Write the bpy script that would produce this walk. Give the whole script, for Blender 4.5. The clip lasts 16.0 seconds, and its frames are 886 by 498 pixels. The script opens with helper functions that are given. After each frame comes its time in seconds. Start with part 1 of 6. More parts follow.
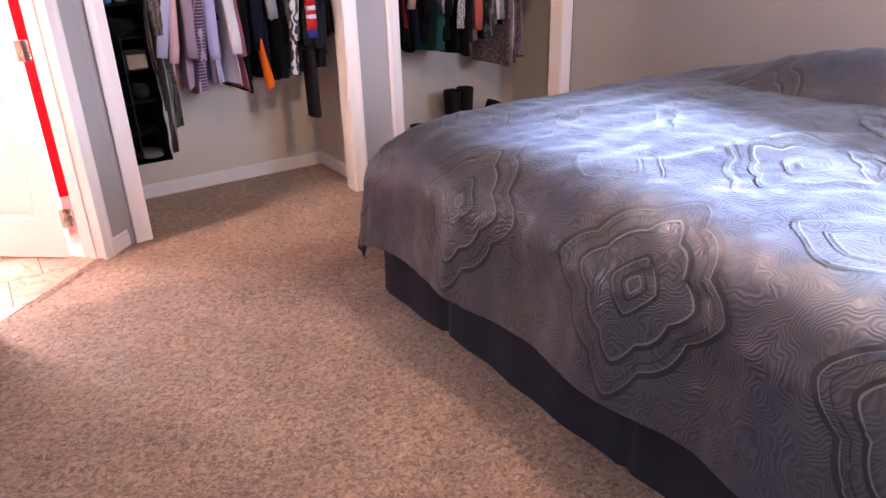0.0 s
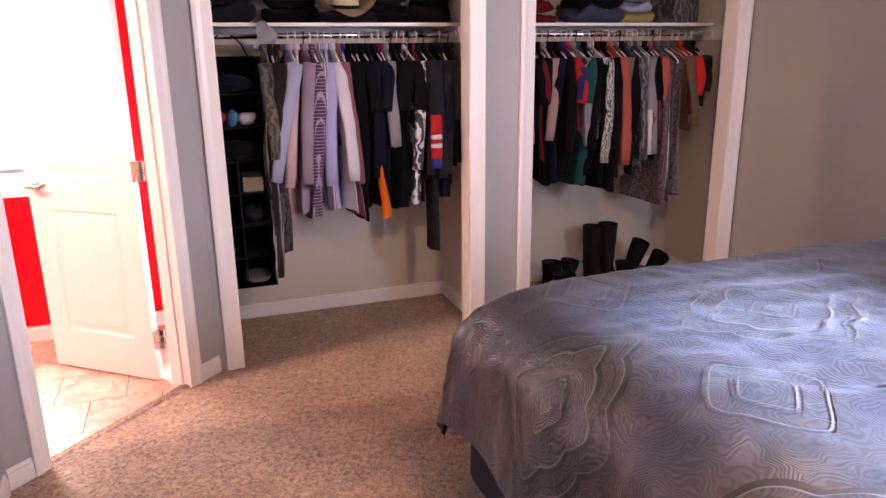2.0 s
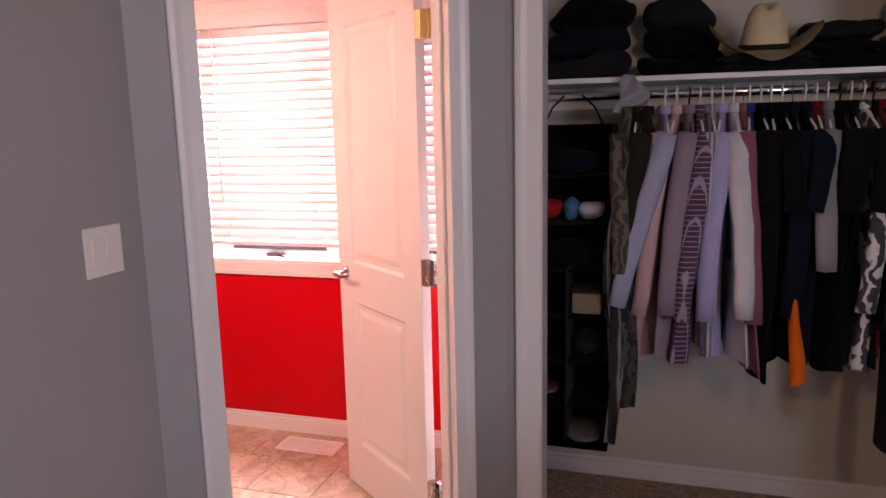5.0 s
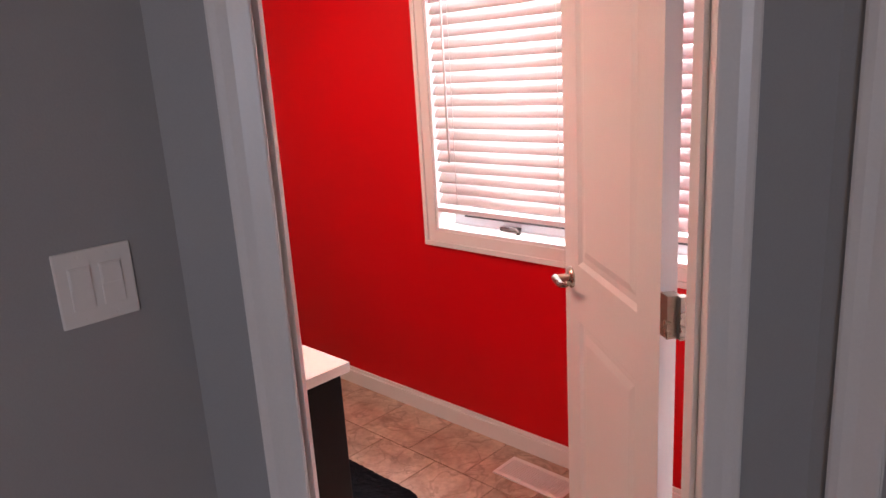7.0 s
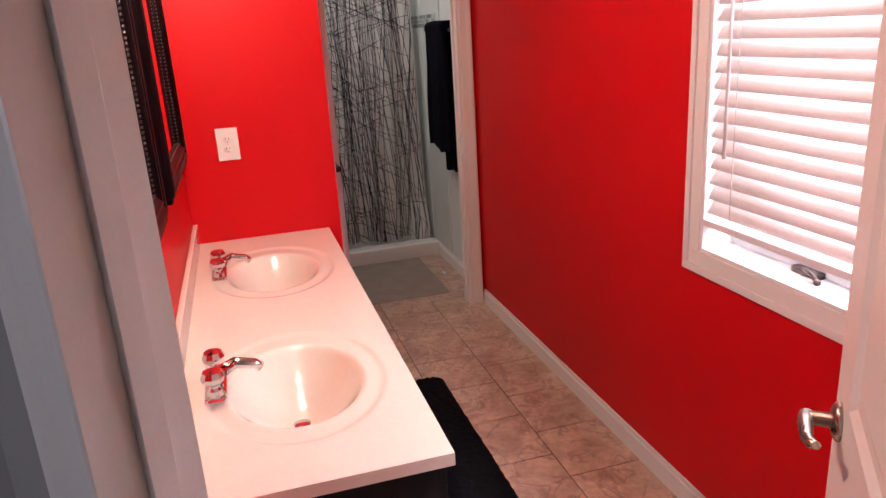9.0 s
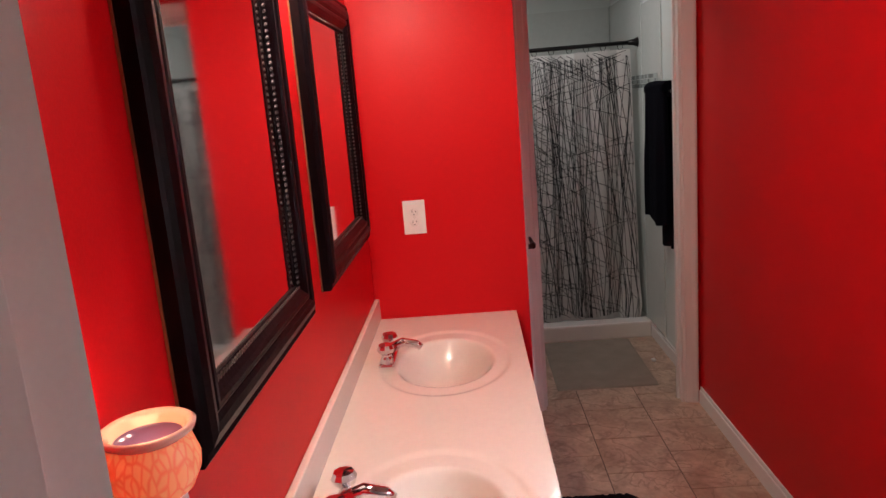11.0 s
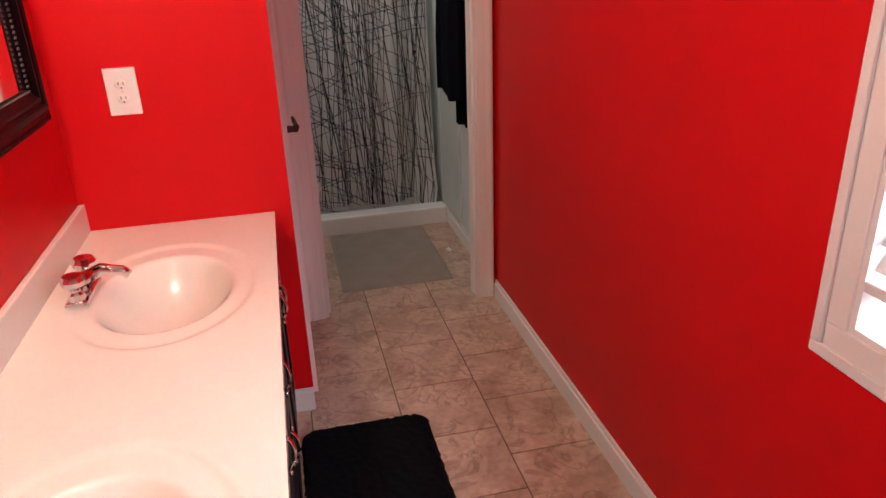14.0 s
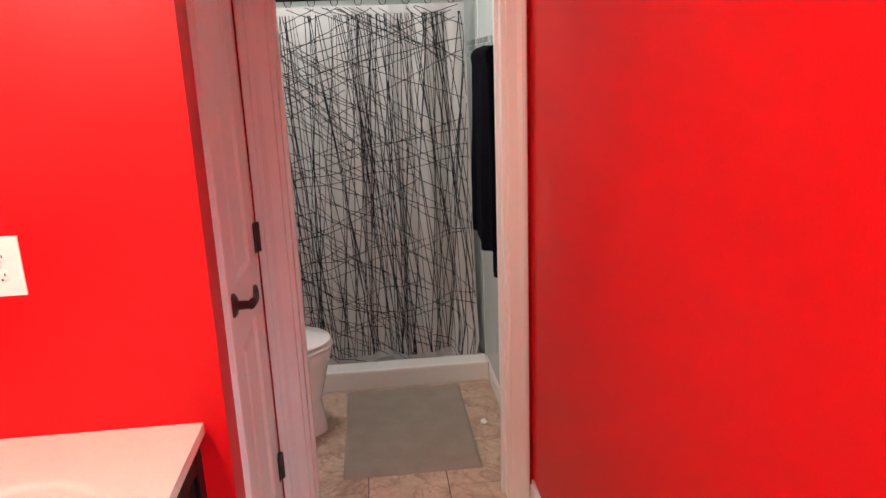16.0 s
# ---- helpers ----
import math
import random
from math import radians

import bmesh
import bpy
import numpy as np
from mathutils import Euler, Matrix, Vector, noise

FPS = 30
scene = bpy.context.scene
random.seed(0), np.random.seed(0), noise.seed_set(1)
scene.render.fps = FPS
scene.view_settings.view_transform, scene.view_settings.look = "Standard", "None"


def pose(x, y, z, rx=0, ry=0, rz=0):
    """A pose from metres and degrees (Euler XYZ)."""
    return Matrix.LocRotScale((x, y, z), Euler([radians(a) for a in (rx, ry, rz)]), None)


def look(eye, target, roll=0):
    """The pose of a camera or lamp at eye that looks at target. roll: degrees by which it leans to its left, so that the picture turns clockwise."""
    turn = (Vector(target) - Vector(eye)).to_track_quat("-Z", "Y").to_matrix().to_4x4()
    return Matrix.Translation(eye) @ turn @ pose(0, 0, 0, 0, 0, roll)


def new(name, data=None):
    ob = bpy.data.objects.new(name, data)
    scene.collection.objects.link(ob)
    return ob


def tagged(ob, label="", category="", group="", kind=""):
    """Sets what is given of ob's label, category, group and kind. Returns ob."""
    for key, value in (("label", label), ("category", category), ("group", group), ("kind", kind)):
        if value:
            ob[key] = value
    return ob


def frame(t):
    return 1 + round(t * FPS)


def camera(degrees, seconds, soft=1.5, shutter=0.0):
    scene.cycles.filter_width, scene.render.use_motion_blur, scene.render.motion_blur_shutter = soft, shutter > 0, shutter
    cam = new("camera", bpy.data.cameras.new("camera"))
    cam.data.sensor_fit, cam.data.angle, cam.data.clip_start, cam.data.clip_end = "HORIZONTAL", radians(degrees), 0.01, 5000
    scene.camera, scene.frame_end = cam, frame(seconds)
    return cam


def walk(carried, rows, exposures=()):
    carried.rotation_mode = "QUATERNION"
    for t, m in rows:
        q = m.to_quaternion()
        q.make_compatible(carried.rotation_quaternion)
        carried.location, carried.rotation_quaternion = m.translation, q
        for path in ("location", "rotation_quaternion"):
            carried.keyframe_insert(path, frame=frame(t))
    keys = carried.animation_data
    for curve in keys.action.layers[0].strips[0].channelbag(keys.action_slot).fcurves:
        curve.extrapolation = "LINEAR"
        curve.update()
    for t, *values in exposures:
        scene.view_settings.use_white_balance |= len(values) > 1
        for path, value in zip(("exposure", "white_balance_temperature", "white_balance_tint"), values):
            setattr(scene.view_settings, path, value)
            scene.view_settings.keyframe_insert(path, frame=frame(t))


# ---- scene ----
cam = camera(64.1, 16.0)
PATH = [
    (0, (-0.589, -3.765, 1.454), (0.398, -2.231, 0.634), -1.7),
    (0.5, (-0.529, -3.645, 1.478), (0.347, -2.0, 0.752), -1.8),
    (1, (-0.375, -3.574, 1.5), (0.37, -1.818, 0.9), -1.3),
    (1.5, (-0.209, -3.537, 1.512), (0.492, -1.75, 0.951), -0.9),
    (2, (-0.139, -3.408, 1.523), (0.499, -1.592, 0.979), -0.7),
    (2.5, (-0.025, -3.222, 1.545), (0.613, -1.352, 1.236), -1.8),
    (3, (0.074, -3.109, 1.559), (0.629, -1.195, 1.389), -1.1),
    (3.5, (0.206, -2.949, 1.587), (0.353, -0.971, 1.334), 0.5),
    (4, (0.282, -2.736, 1.505), (0.201, -0.756, 1.234), -0.1),
    (4.2, (0.263, -2.625, 1.511), (0.091, -0.651, 1.242), -1.4),
    (4.5, (0.283, -2.485, 1.506), (0.007, -0.53, 1.182), -2.1),
    (4.6, (0.296, -2.436, 1.504), (-0.034, -0.493, 1.165), -2.0),
    (5, (0.355, -2.246, 1.5), (-0.225, -0.361, 1.161), -1.3),
    (5.2, (0.384, -2.16, 1.511), (-0.328, -0.325, 1.154), -0.8),
    (7.3, (0.200, -1.141, 1.522), (-1.219, 0.177, 1.026), -2.2),
    (7.5, (0.184, -1.044, 1.523), (-1.28, 0.225, 1.035), -0.9),
    (8, (0.048, -0.843, 1.546), (-1.500, 0.303, 1.033), -2.5),
    (8.2, (0.027, -0.768, 1.538), (-1.622, 0.228, 1.023), -2.5),
    (8.5, (0.006, -0.626, 1.541), (-1.77, 0.136, 1.026), -0.7),
    (8.7, (-0.037, -0.558, 1.529), (-1.847, 0.092, 0.979), -1.7),
    (10.8, (-0.408, -0.298, 1.534), (-2.353, -0.366, 1.073), -5.3),
    (11, (-0.422, -0.303, 1.559), (-2.378, -0.397, 1.154), -4.7),
    (11.5, (-0.436, -0.308, 1.592), (-2.423, -0.347, 1.365), -3.7),
    (12, (-0.504, -0.324, 1.597), (-2.472, -0.071, 1.345), -2.4),
    (12.5, (-0.549, -0.331, 1.565), (-2.479, 0.068, 1.223), -1.9),
    (13, (-0.631, -0.313, 1.532), (-2.501, 0.195, 1.037), -2.4),
    (13.5, (-0.78, -0.194, 1.507), (-2.665, 0.21, 0.973), -3.2),
    (14, (-0.947, -0.108, 1.465), (-2.748, 0.291, 0.693), -2.1),
    (14.5, (-1.113, -0.049, 1.426), (-2.835, 0.418, 0.522), -2.3),
    (15, (-1.252, 0.069, 1.451), (-3.062, 0.437, 0.683), -2.6),
    (15.5, (-1.389, 0.203, 1.482), (-3.281, 0.386, 0.859), -2.3),
    (16, (-1.566, 0.256, 1.515), (-3.493, 0.442, 1.011), -2.2),
]
walk(cam, [(t, look(e, p, r)) for t, e, p, r in PATH],
     exposures=[(0, 0.75, 6900, 36), (0.6, 0.7, 7000, 37), (1.8, 0.5, 7400, 39), (2.6, 0.25, 7900, 38), (3.2, -0.05, 8200, 38), (3.6, -0.05, 8000, 37), (4.2, -0.35, 7700, 35), (5.2, -0.95, 7200, 34),
                (7.3, -1.6, 6900, 25), (8.7, -1.58, 6700, 24), (11.0, -2.05, 6500, 20), (11.5, -1.75, 6500, 20), (12, -1.25, 6500, 20), (12.5, -1.3, 6500, 18), (13, -1.15, 6500, 18), (13.5, -1.4, 6500, 17),
                (14.5, -1.6, 6500, 17), (15, -1.45, 6500, 17), (15.5, -1.1, 6500, 18), (16, -0.83, 6500, 16)])

# ---- world, sun, large lights ----
world = bpy.data.worlds.new("sky")
scene.world = world
world.use_nodes = True
wn = world.node_tree.nodes
sky = wn.new("ShaderNodeTexSky")
sky.sky_type, sky.sun_disc = "NISHITA", False
sky.sun_elevation, sky.sun_rotation = radians(40), radians(160)
wn["Background"].inputs["Strength"].default_value = 0.15
world.node_tree.links.new(sky.outputs["Color"], wn["Background"].inputs["Color"])


def lamp(name, kind, m, energy, color, size=0.1, size_y=None):
    data = bpy.data.lights.new(name, kind)
    data.energy, data.color = energy, color
    if kind == "AREA":
        data.shape, data.size, data.size_y = "RECTANGLE", size, size_y or size
    elif kind == "SUN":
        data.angle = size
    else:
        data.shadow_soft_size = size
    ob = new(name, data)
    ob.matrix_world = m
    return ob


# sky light through the window openings, ceiling fan lamp, vanity bulbs, added shower room fill
# the east window is assumed: its lamp is added for cool light on bed and walls
lamp("assumed_east_window_light", "AREA", look((2.95, -4.05, 1.5), (0.6, -3.0, 0.6)), 125, (0.60, 0.78, 1.0), 1.1, 1.1)
lamp("window_light_bath", "AREA", look((-1.17, 0.97, 1.52), (-1.17, -1, 1.1)), 400, (0.85, 0.92, 1.0), 1.05, 0.95)
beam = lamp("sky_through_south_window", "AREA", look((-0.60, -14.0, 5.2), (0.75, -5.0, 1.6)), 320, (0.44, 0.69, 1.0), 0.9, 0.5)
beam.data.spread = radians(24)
lamp("fan_lamp", "POINT", pose(1.02, -2.38, 2.14), 43, (1.0, 0.78, 0.56), 0.07)
for bx in (-2.47, -2.17, -1.87, -1.57):
    lamp("vanity_bulb", "POINT", pose(bx, -0.575, 1.995), 42, (1.0, 0.80, 0.62), 0.03)
# added fill under the shower room ceiling, with no fixture behind it
lamp("shower_room_fill", "AREA", look((-4.4, 0.0, 2.40), (-4.4, 0.0, 0)), 28, (0.98, 1.0, 0.95), 0.25)


# ---- small builders ----
def box(bm, x0, x1, y0, y1, z0, z1, bevel=0.0):
    vs = [bm.verts.new((x, y, z)) for x in (x0, x1) for y in (y0, y1) for z in (z0, z1)]
    fs = [(0, 1, 3, 2), (4, 6, 7, 5), (0, 4, 5, 1), (2, 3, 7, 6), (0, 2, 6, 4), (1, 5, 7, 3)]
    made = [bm.faces.new([vs[i] for i in f]) for f in fs]
    if bevel:
        es = list({e for f in made for e in f.edges})
        bmesh.ops.bevel(bm, geom=es, offset=bevel, segments=2, profile=0.6, affect="EDGES")
    return vs


def tube(bm, pts, radius, sides=8, cap=True, squash=1.0):
    """A round bar along points; radius a number or one for each point."""
    pts = [Vector(p) for p in pts]
    radii = radius if isinstance(radius, (list, tuple)) else [radius] * len(pts)
    rings = []
    for i, p in enumerate(pts):
        d = (pts[min(i + 1, len(pts) - 1)] - pts[max(i - 1, 0)]).normalized()
        a = d.cross(Vector((0, 0, 1)) if abs(d.z) < 0.9 else Vector((0, 1, 0))).normalized()
        b = d.cross(a)
        rings.append([bm.verts.new(p + radii[i] * (a * math.cos(k) + b * squash * math.sin(k)))
                      for k in (2 * math.pi * j / sides for j in range(sides))])
    for r, s in zip(rings, rings[1:]):
        for j in range(sides):
            bm.faces.new((r[j], r[(j + 1) % sides], s[(j + 1) % sides], s[j])).smooth = True
    if cap:
        bm.faces.new(rings[0][::-1])
        bm.faces.new(rings[-1])


def lathe(bm, profile, sides=24, centre=(0, 0, 0), sx=1.0, sy=1.0, close=False):
    """A turned shape from (radius, height) pairs."""
    cx, cy, cz = centre
    rings = [[bm.verts.new((cx + sx * r * math.cos(a), cy + sy * r * math.sin(a), cz + z))
              for a in (2 * math.pi * j / sides for j in range(sides))] for r, z in profile]
    for r, s in zip(rings, rings[1:]):
        for j in range(sides):
            bm.faces.new((r[j], r[(j + 1) % sides], s[(j + 1) % sides], s[j])).smooth = True
    if close:
        bm.faces.new(rings[0][::-1])
        bm.faces.new(rings[-1])


def sheet(bm, nu, nv, f, smooth=True):
    """A surface f(u, v) over the unit square."""
    grid = [[bm.verts.new(f(i / nu, j / nv)) for j in range(nv + 1)] for i in range(nu + 1)]
    for i in range(nu):
        for j in range(nv):
            fc = bm.faces.new((grid[i][j], grid[i + 1][j], grid[i + 1][j + 1], grid[i][j + 1]))
            fc.smooth = smooth
    return grid


def ellipsoid(bm, c, r, seg=14, rings=9):
    m = Matrix.Translation(c) @ Matrix.Diagonal((*r, 1))
    got = bmesh.ops.create_uvsphere(bm, u_segments=seg, v_segments=rings, radius=1, matrix=m)
    for v in got["verts"]:
        for fc in v.link_faces:
            fc.smooth = True
    return got["verts"]


def part(name, bm, material, parent=None, label="", m=None):
    bmesh.ops.recalc_face_normals(bm, faces=bm.faces)
    me = bpy.data.meshes.new(name)
    bm.to_mesh(me)
    bm.free()
    me.materials.append(material)
    ob = new(name, me)
    if parent is not None:
        ob.parent = parent
    if m is not None:
        ob.matrix_basis = m
    if label:
        ob["label"] = label
    return ob


def thing(name, label, category, m=None, group=""):
    ob = new(name)
    ob.empty_display_size = 0.05
    if m is not None:
        ob.matrix_basis = m
    return tagged(ob, label, category, group)


def setting(name, bm, material, label="", category="wall"):
    return tagged(part(name, bm, material), label or name.replace("_", " "), category, kind="structure")


# ---- materials ----
def nodes_of(name):
    m = bpy.data.materials.new(name)
    m.use_nodes = True
    nt = m.node_tree
    return m, nt.nodes, nt.links, nt.nodes["Principled BSDF"]


def surface(name, color, rough=0.6, vary=0.12, scale=6.0, fine=120.0, bump=0.15, metal=0.0, sheen=0.0,
            coat=0.0, spec=0.5, dist=0.002, island=0.0):
    """A painted or cloth surface: colour drifting at two scales, with fine relief."""
    m, n, l, p = nodes_of(name)
    co = n.new("ShaderNodeTexCoord")
    big, small = n.new("ShaderNodeTexNoise"), n.new("ShaderNodeTexNoise")
    big.inputs["Scale"].default_value, small.inputs["Scale"].default_value = scale, fine
    big.inputs["Detail"].default_value, small.inputs["Detail"].default_value = 4, 3
    l.new(co.outputs["Object"], big.inputs["Vector"])
    l.new(co.outputs["Object"], small.inputs["Vector"])
    add = n.new("ShaderNodeMath")
    add.operation = "ADD"
    l.new(big.outputs["Fac"], add.inputs[0])
    l.new(small.outputs["Fac"], add.inputs[1])
    ramp = n.new("ShaderNodeMapRange")
    ramp.inputs["From Min"].default_value, ramp.inputs["From Max"].default_value = 0.6, 1.4
    ramp.inputs["To Min"].default_value, ramp.inputs["To Max"].default_value = 1 - vary, 1 + vary
    l.new(add.outputs[0], ramp.inputs["Value"])
    mix = n.new("ShaderNodeVectorMath")
    mix.operation = "SCALE"
    mix.inputs[0].default_value = color[:3]
    l.new(ramp.outputs["Result"], mix.inputs["Scale"])
    last = mix.outputs["Vector"]
    if island:
        info = n.new("ShaderNodeObjectInfo")
        hr = n.new("ShaderNodeMapRange")
        hr.inputs["To Min"].default_value, hr.inputs["To Max"].default_value = 1 - island, 1 + island
        l.new(info.outputs["Random"], hr.inputs["Value"])
        m2 = n.new("ShaderNodeVectorMath")
        m2.operation = "SCALE"
        l.new(last, m2.inputs[0])
        l.new(hr.outputs["Result"], m2.inputs["Scale"])
        last = m2.outputs["Vector"]
    l.new(last, p.inputs["Base Color"])
    rr = n.new("ShaderNodeMapRange")
    rr.inputs["To Min"].default_value, rr.inputs["To Max"].default_value = max(rough - 0.08, 0.02), min(rough + 0.08, 1)
    l.new(big.outputs["Fac"], rr.inputs["Value"])
    l.new(rr.outputs["Result"], p.inputs["Roughness"])
    p.inputs["Metallic"].default_value = metal
    p.inputs["Sheen Weight"].default_value = sheen
    p.inputs["Coat Weight"].default_value = coat
    p.inputs["Specular IOR Level"].default_value = spec
    if bump:
        b = n.new("ShaderNodeBump")
        b.inputs["Strength"].default_value, b.inputs["Distance"].default_value = bump, dist
        l.new(small.outputs["Fac"], b.inputs["Height"])
        l.new(b.outputs["Normal"], p.inputs["Normal"])
    return m


def tile_material(name, lo, hi, vein, rough=0.35):
    """Clouded stone-look tile with darker veins and small pits; each piece shifted by its own number."""
    m, n, l, p = nodes_of(name)
    co, info = n.new("ShaderNodeTexCoord"), n.new("ShaderNodeObjectInfo")
    sh = n.new("ShaderNodeVectorMath")
    sh.operation = "MULTIPLY_ADD"
    cmb = n.new("ShaderNodeCombineXYZ")
    for k in range(3):
        l.new(info.outputs["Random"], cmb.inputs[k])
    sh.inputs[1].default_value = (37, 53, 11)
    l.new(cmb.outputs[0], sh.inputs[0])
    l.new(co.outputs["Object"], sh.inputs[2])
    cloud, grain, vn = (n.new("ShaderNodeTexNoise") for _ in range(3))
    for t, s, d, w in ((cloud, 7, 6, 0.8), (grain, 45, 5, 0.3), (vn, 5, 8, 1.6)):
        t.inputs["Scale"].default_value, t.inputs["Detail"].default_value = s, d
        t.inputs["Distortion"].default_value = w
        l.new(sh.outputs[0], t.inputs["Vector"])
    r1 = n.new("ShaderNodeValToRGB")
    r1.color_ramp.elements[0].position, r1.color_ramp.elements[1].position = 0.35, 0.65
    r1.color_ramp.elements[0].color, r1.color_ramp.elements[1].color = (*lo, 1), (*hi, 1)
    l.new(cloud.outputs["Fac"], r1.inputs["Fac"])
    r2 = n.new("ShaderNodeValToRGB")
    els = r2.color_ramp.elements
    els[0].position, els[1].position = 0.47, 0.53
    mid = els.new(0.5)
    els[0].color = els[2].color = (0, 0, 0, 1)
    els[1].color = (0.55, 0.55, 0.55, 1)
    l.new(vn.outputs["Fac"], r2.inputs["Fac"])
    mx = n.new("ShaderNodeMix")
    mx.data_type = "RGBA"
    l.new(r2.outputs["Color"], mx.inputs["Factor"])
    l.new(r1.outputs["Color"], mx.inputs["A"])
    mx.inputs["B"].default_value = (*vein, 1)
    g = n.new("ShaderNodeMapRange")
    g.inputs["From Min"].default_value, g.inputs["From Max"].default_value = 0.3, 0.7
    g.inputs["To Min"].default_value, g.inputs["To Max"].default_value = 0.85, 1.12
    l.new(grain.outputs["Fac"], g.inputs["Value"])
    out = n.new("ShaderNodeVectorMath")
    out.operation = "SCALE"
    l.new(mx.outputs["Result"], out.inputs[0])
    l.new(g.outputs["Result"], out.inputs["Scale"])
    l.new(out.outputs["Vector"], p.inputs["Base Color"])
    p.inputs["Roughness"].default_value = rough
    b = n.new("ShaderNodeBump")
    b.inputs["Strength"].default_value, b.inputs["Distance"].default_value = 0.3, 0.002
    l.new(grain.outputs["Fac"], b.inputs["Height"])
    l.new(b.outputs["Normal"], p.inputs["Normal"])
    return m


def woven(name, a, b, scale, rough=0.75, kind="BANDS", distortion=6.0, thin=0.5, sheen=0.2, bump=0.2):
    """Cloth with a two-colour figure woven or printed in it."""
    m, n, l, p = nodes_of(name)
    co = n.new("ShaderNodeTexCoord")
    w = n.new("ShaderNodeTexWave")
    w.wave_type = kind
    w.inputs["Scale"].default_value, w.inputs["Distortion"].default_value = scale, distortion
    w.inputs["Detail"].default_value, w.inputs["Detail Scale"].default_value = 3, 1.5
    l.new(co.outputs["Object"], w.inputs["Vector"])
    r = n.new("ShaderNodeValToRGB")
    r.color_ramp.elements[0].position, r.color_ramp.elements[1].position = thin - 0.12, thin + 0.12
    r.color_ramp.elements[0].color, r.color_ramp.elements[1].color = (*a, 1), (*b, 1)
    l.new(w.outputs["Fac"], r.inputs["Fac"])
    l.new(r.outputs["Color"], p.inputs["Base Color"])
    p.inputs["Roughness"].default_value = rough
    p.inputs["Sheen Weight"].default_value = sheen
    nz = n.new("ShaderNodeTexNoise")
    nz.inputs["Scale"].default_value = 400
    l.new(co.outputs["Object"], nz.inputs["Vector"])
    bp = n.new("ShaderNodeBump")
    bp.inputs["Strength"].default_value, bp.inputs["Distance"].default_value = bump, 0.001
    l.new(nz.outputs["Fac"], bp.inputs["Height"])
    l.new(bp.outputs["Normal"], p.inputs["Normal"])
    return m


def glass(name, color=(1, 1, 1), rough=0.0):
    m, n, l, p = nodes_of(name)
    p.inputs["Base Color"].default_value = (*color, 1)
    p.inputs["Transmission Weight"].default_value = 1
    p.inputs["Roughness"].default_value = rough
    return m


def glowing(name, color, strength, base=(0.8, 0.8, 0.8)):
    m, n, l, p = nodes_of(name)
    p.inputs["Base Color"].default_value = (*base, 1)
    p.inputs["Emission Color"].default_value = (*color, 1)
    p.inputs["Emission Strength"].default_value = strength
    return m


def translucent(name, color, amount=0.45):
    m, n, l, p = nodes_of(name)
    p.inputs["Base Color"].default_value = (*color, 1)
    p.inputs["Roughness"].default_value = 0.4
    t = n.new("ShaderNodeBsdfTranslucent")
    t.inputs["Color"].default_value = (*color, 1)
    mx = n.new("ShaderNodeMixShader")
    mx.inputs["Fac"].default_value = amount
    l.new(p.outputs["BSDF"], mx.inputs[1])
    l.new(t.outputs["BSDF"], mx.inputs[2])
    l.new(mx.outputs["Shader"], n["Material Output"].inputs["Surface"])
    return m


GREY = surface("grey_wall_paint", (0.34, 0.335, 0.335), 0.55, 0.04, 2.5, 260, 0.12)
RED = surface("red_wall_paint", (0.58, 0.005, 0.007), 0.45, 0.05, 2.2, 240, 0.12, spec=0.2)
CREAM = surface("closet_wall_paint", (0.60, 0.54, 0.46), 0.6, 0.05, 3, 220, 0.12)
PALE = surface("pale_shower_room_paint", (0.66, 0.70, 0.67), 0.5, 0.04, 3, 220, 0.1)
WHITE = surface("white_gloss_trim", (0.80, 0.765, 0.74), 0.32, 0.03, 4, 180, 0.06)
CEIL = surface("ceiling_paint", (0.75, 0.74, 0.72), 0.8, 0.04, 4, 90, 0.4)
DOORW = surface("white_door_paint", (0.82, 0.78, 0.75), 0.45, 0.025, 3, 200, 0.05)
GROUT = surface("grey_brown_grout", (0.10, 0.075, 0.06), 0.9, 0.15, 10, 150, 0.3)
TILE = tile_material("beige_stone_tile", (0.40, 0.262, 0.188), (0.60, 0.435, 0.33), (0.20, 0.12, 0.08))
COUNTER = surface("cream_cultured_marble", (0.80, 0.70, 0.60), 0.14, 0.03, 3, 60, 0.0, coat=0.4)
BLACKWOOD = surface("black_painted_wood", (0.005, 0.004, 0.005), 0.35, 0.3, 5, 160, 0.2, spec=0.2)
CHROME = surface("chrome", (0.82, 0.80, 0.80), 0.07, 0.02, 4, 60, 0.0, metal=1.0)
NICKEL = surface("satin_nickel", (0.48, 0.43, 0.37), 0.28, 0.08, 20, 150, 0.05, metal=1.0)
BRASS = surface("worn_brass", (0.62, 0.47, 0.22), 0.35, 0.15, 20, 150, 0.05, metal=1.0)
STEEL = surface("blackened_steel", (0.02, 0.018, 0.018), 0.3, 0.1, 20, 150, 0.0, metal=0.6)
MIRROR = surface("mirror_silver", (0.93, 0.93, 0.93), 0.01, 0.0, 1, 1, 0.0, metal=1.0)
FRAMEB = surface("black_carved_frame", (0.003, 0.002, 0.003), 0.36, 0.3, 8, 90, 0.25, spec=0.09)
GOLDE = surface("dull_gold_edge", (0.30, 0.20, 0.10), 0.4, 0.2, 15, 100, 0.1, metal=0.7)
PLASTIC = surface("white_plastic", (0.82, 0.78, 0.74), 0.3, 0.02, 6, 80, 0.02)
DARKSLOT = surface("dark_slot", (0.02, 0.02, 0.02), 0.6, 0.0, 6, 80, 0.0)
VINYL = surface("white_vinyl_window", (0.82, 0.84, 0.86), 0.35, 0.02, 6, 80, 0.02)
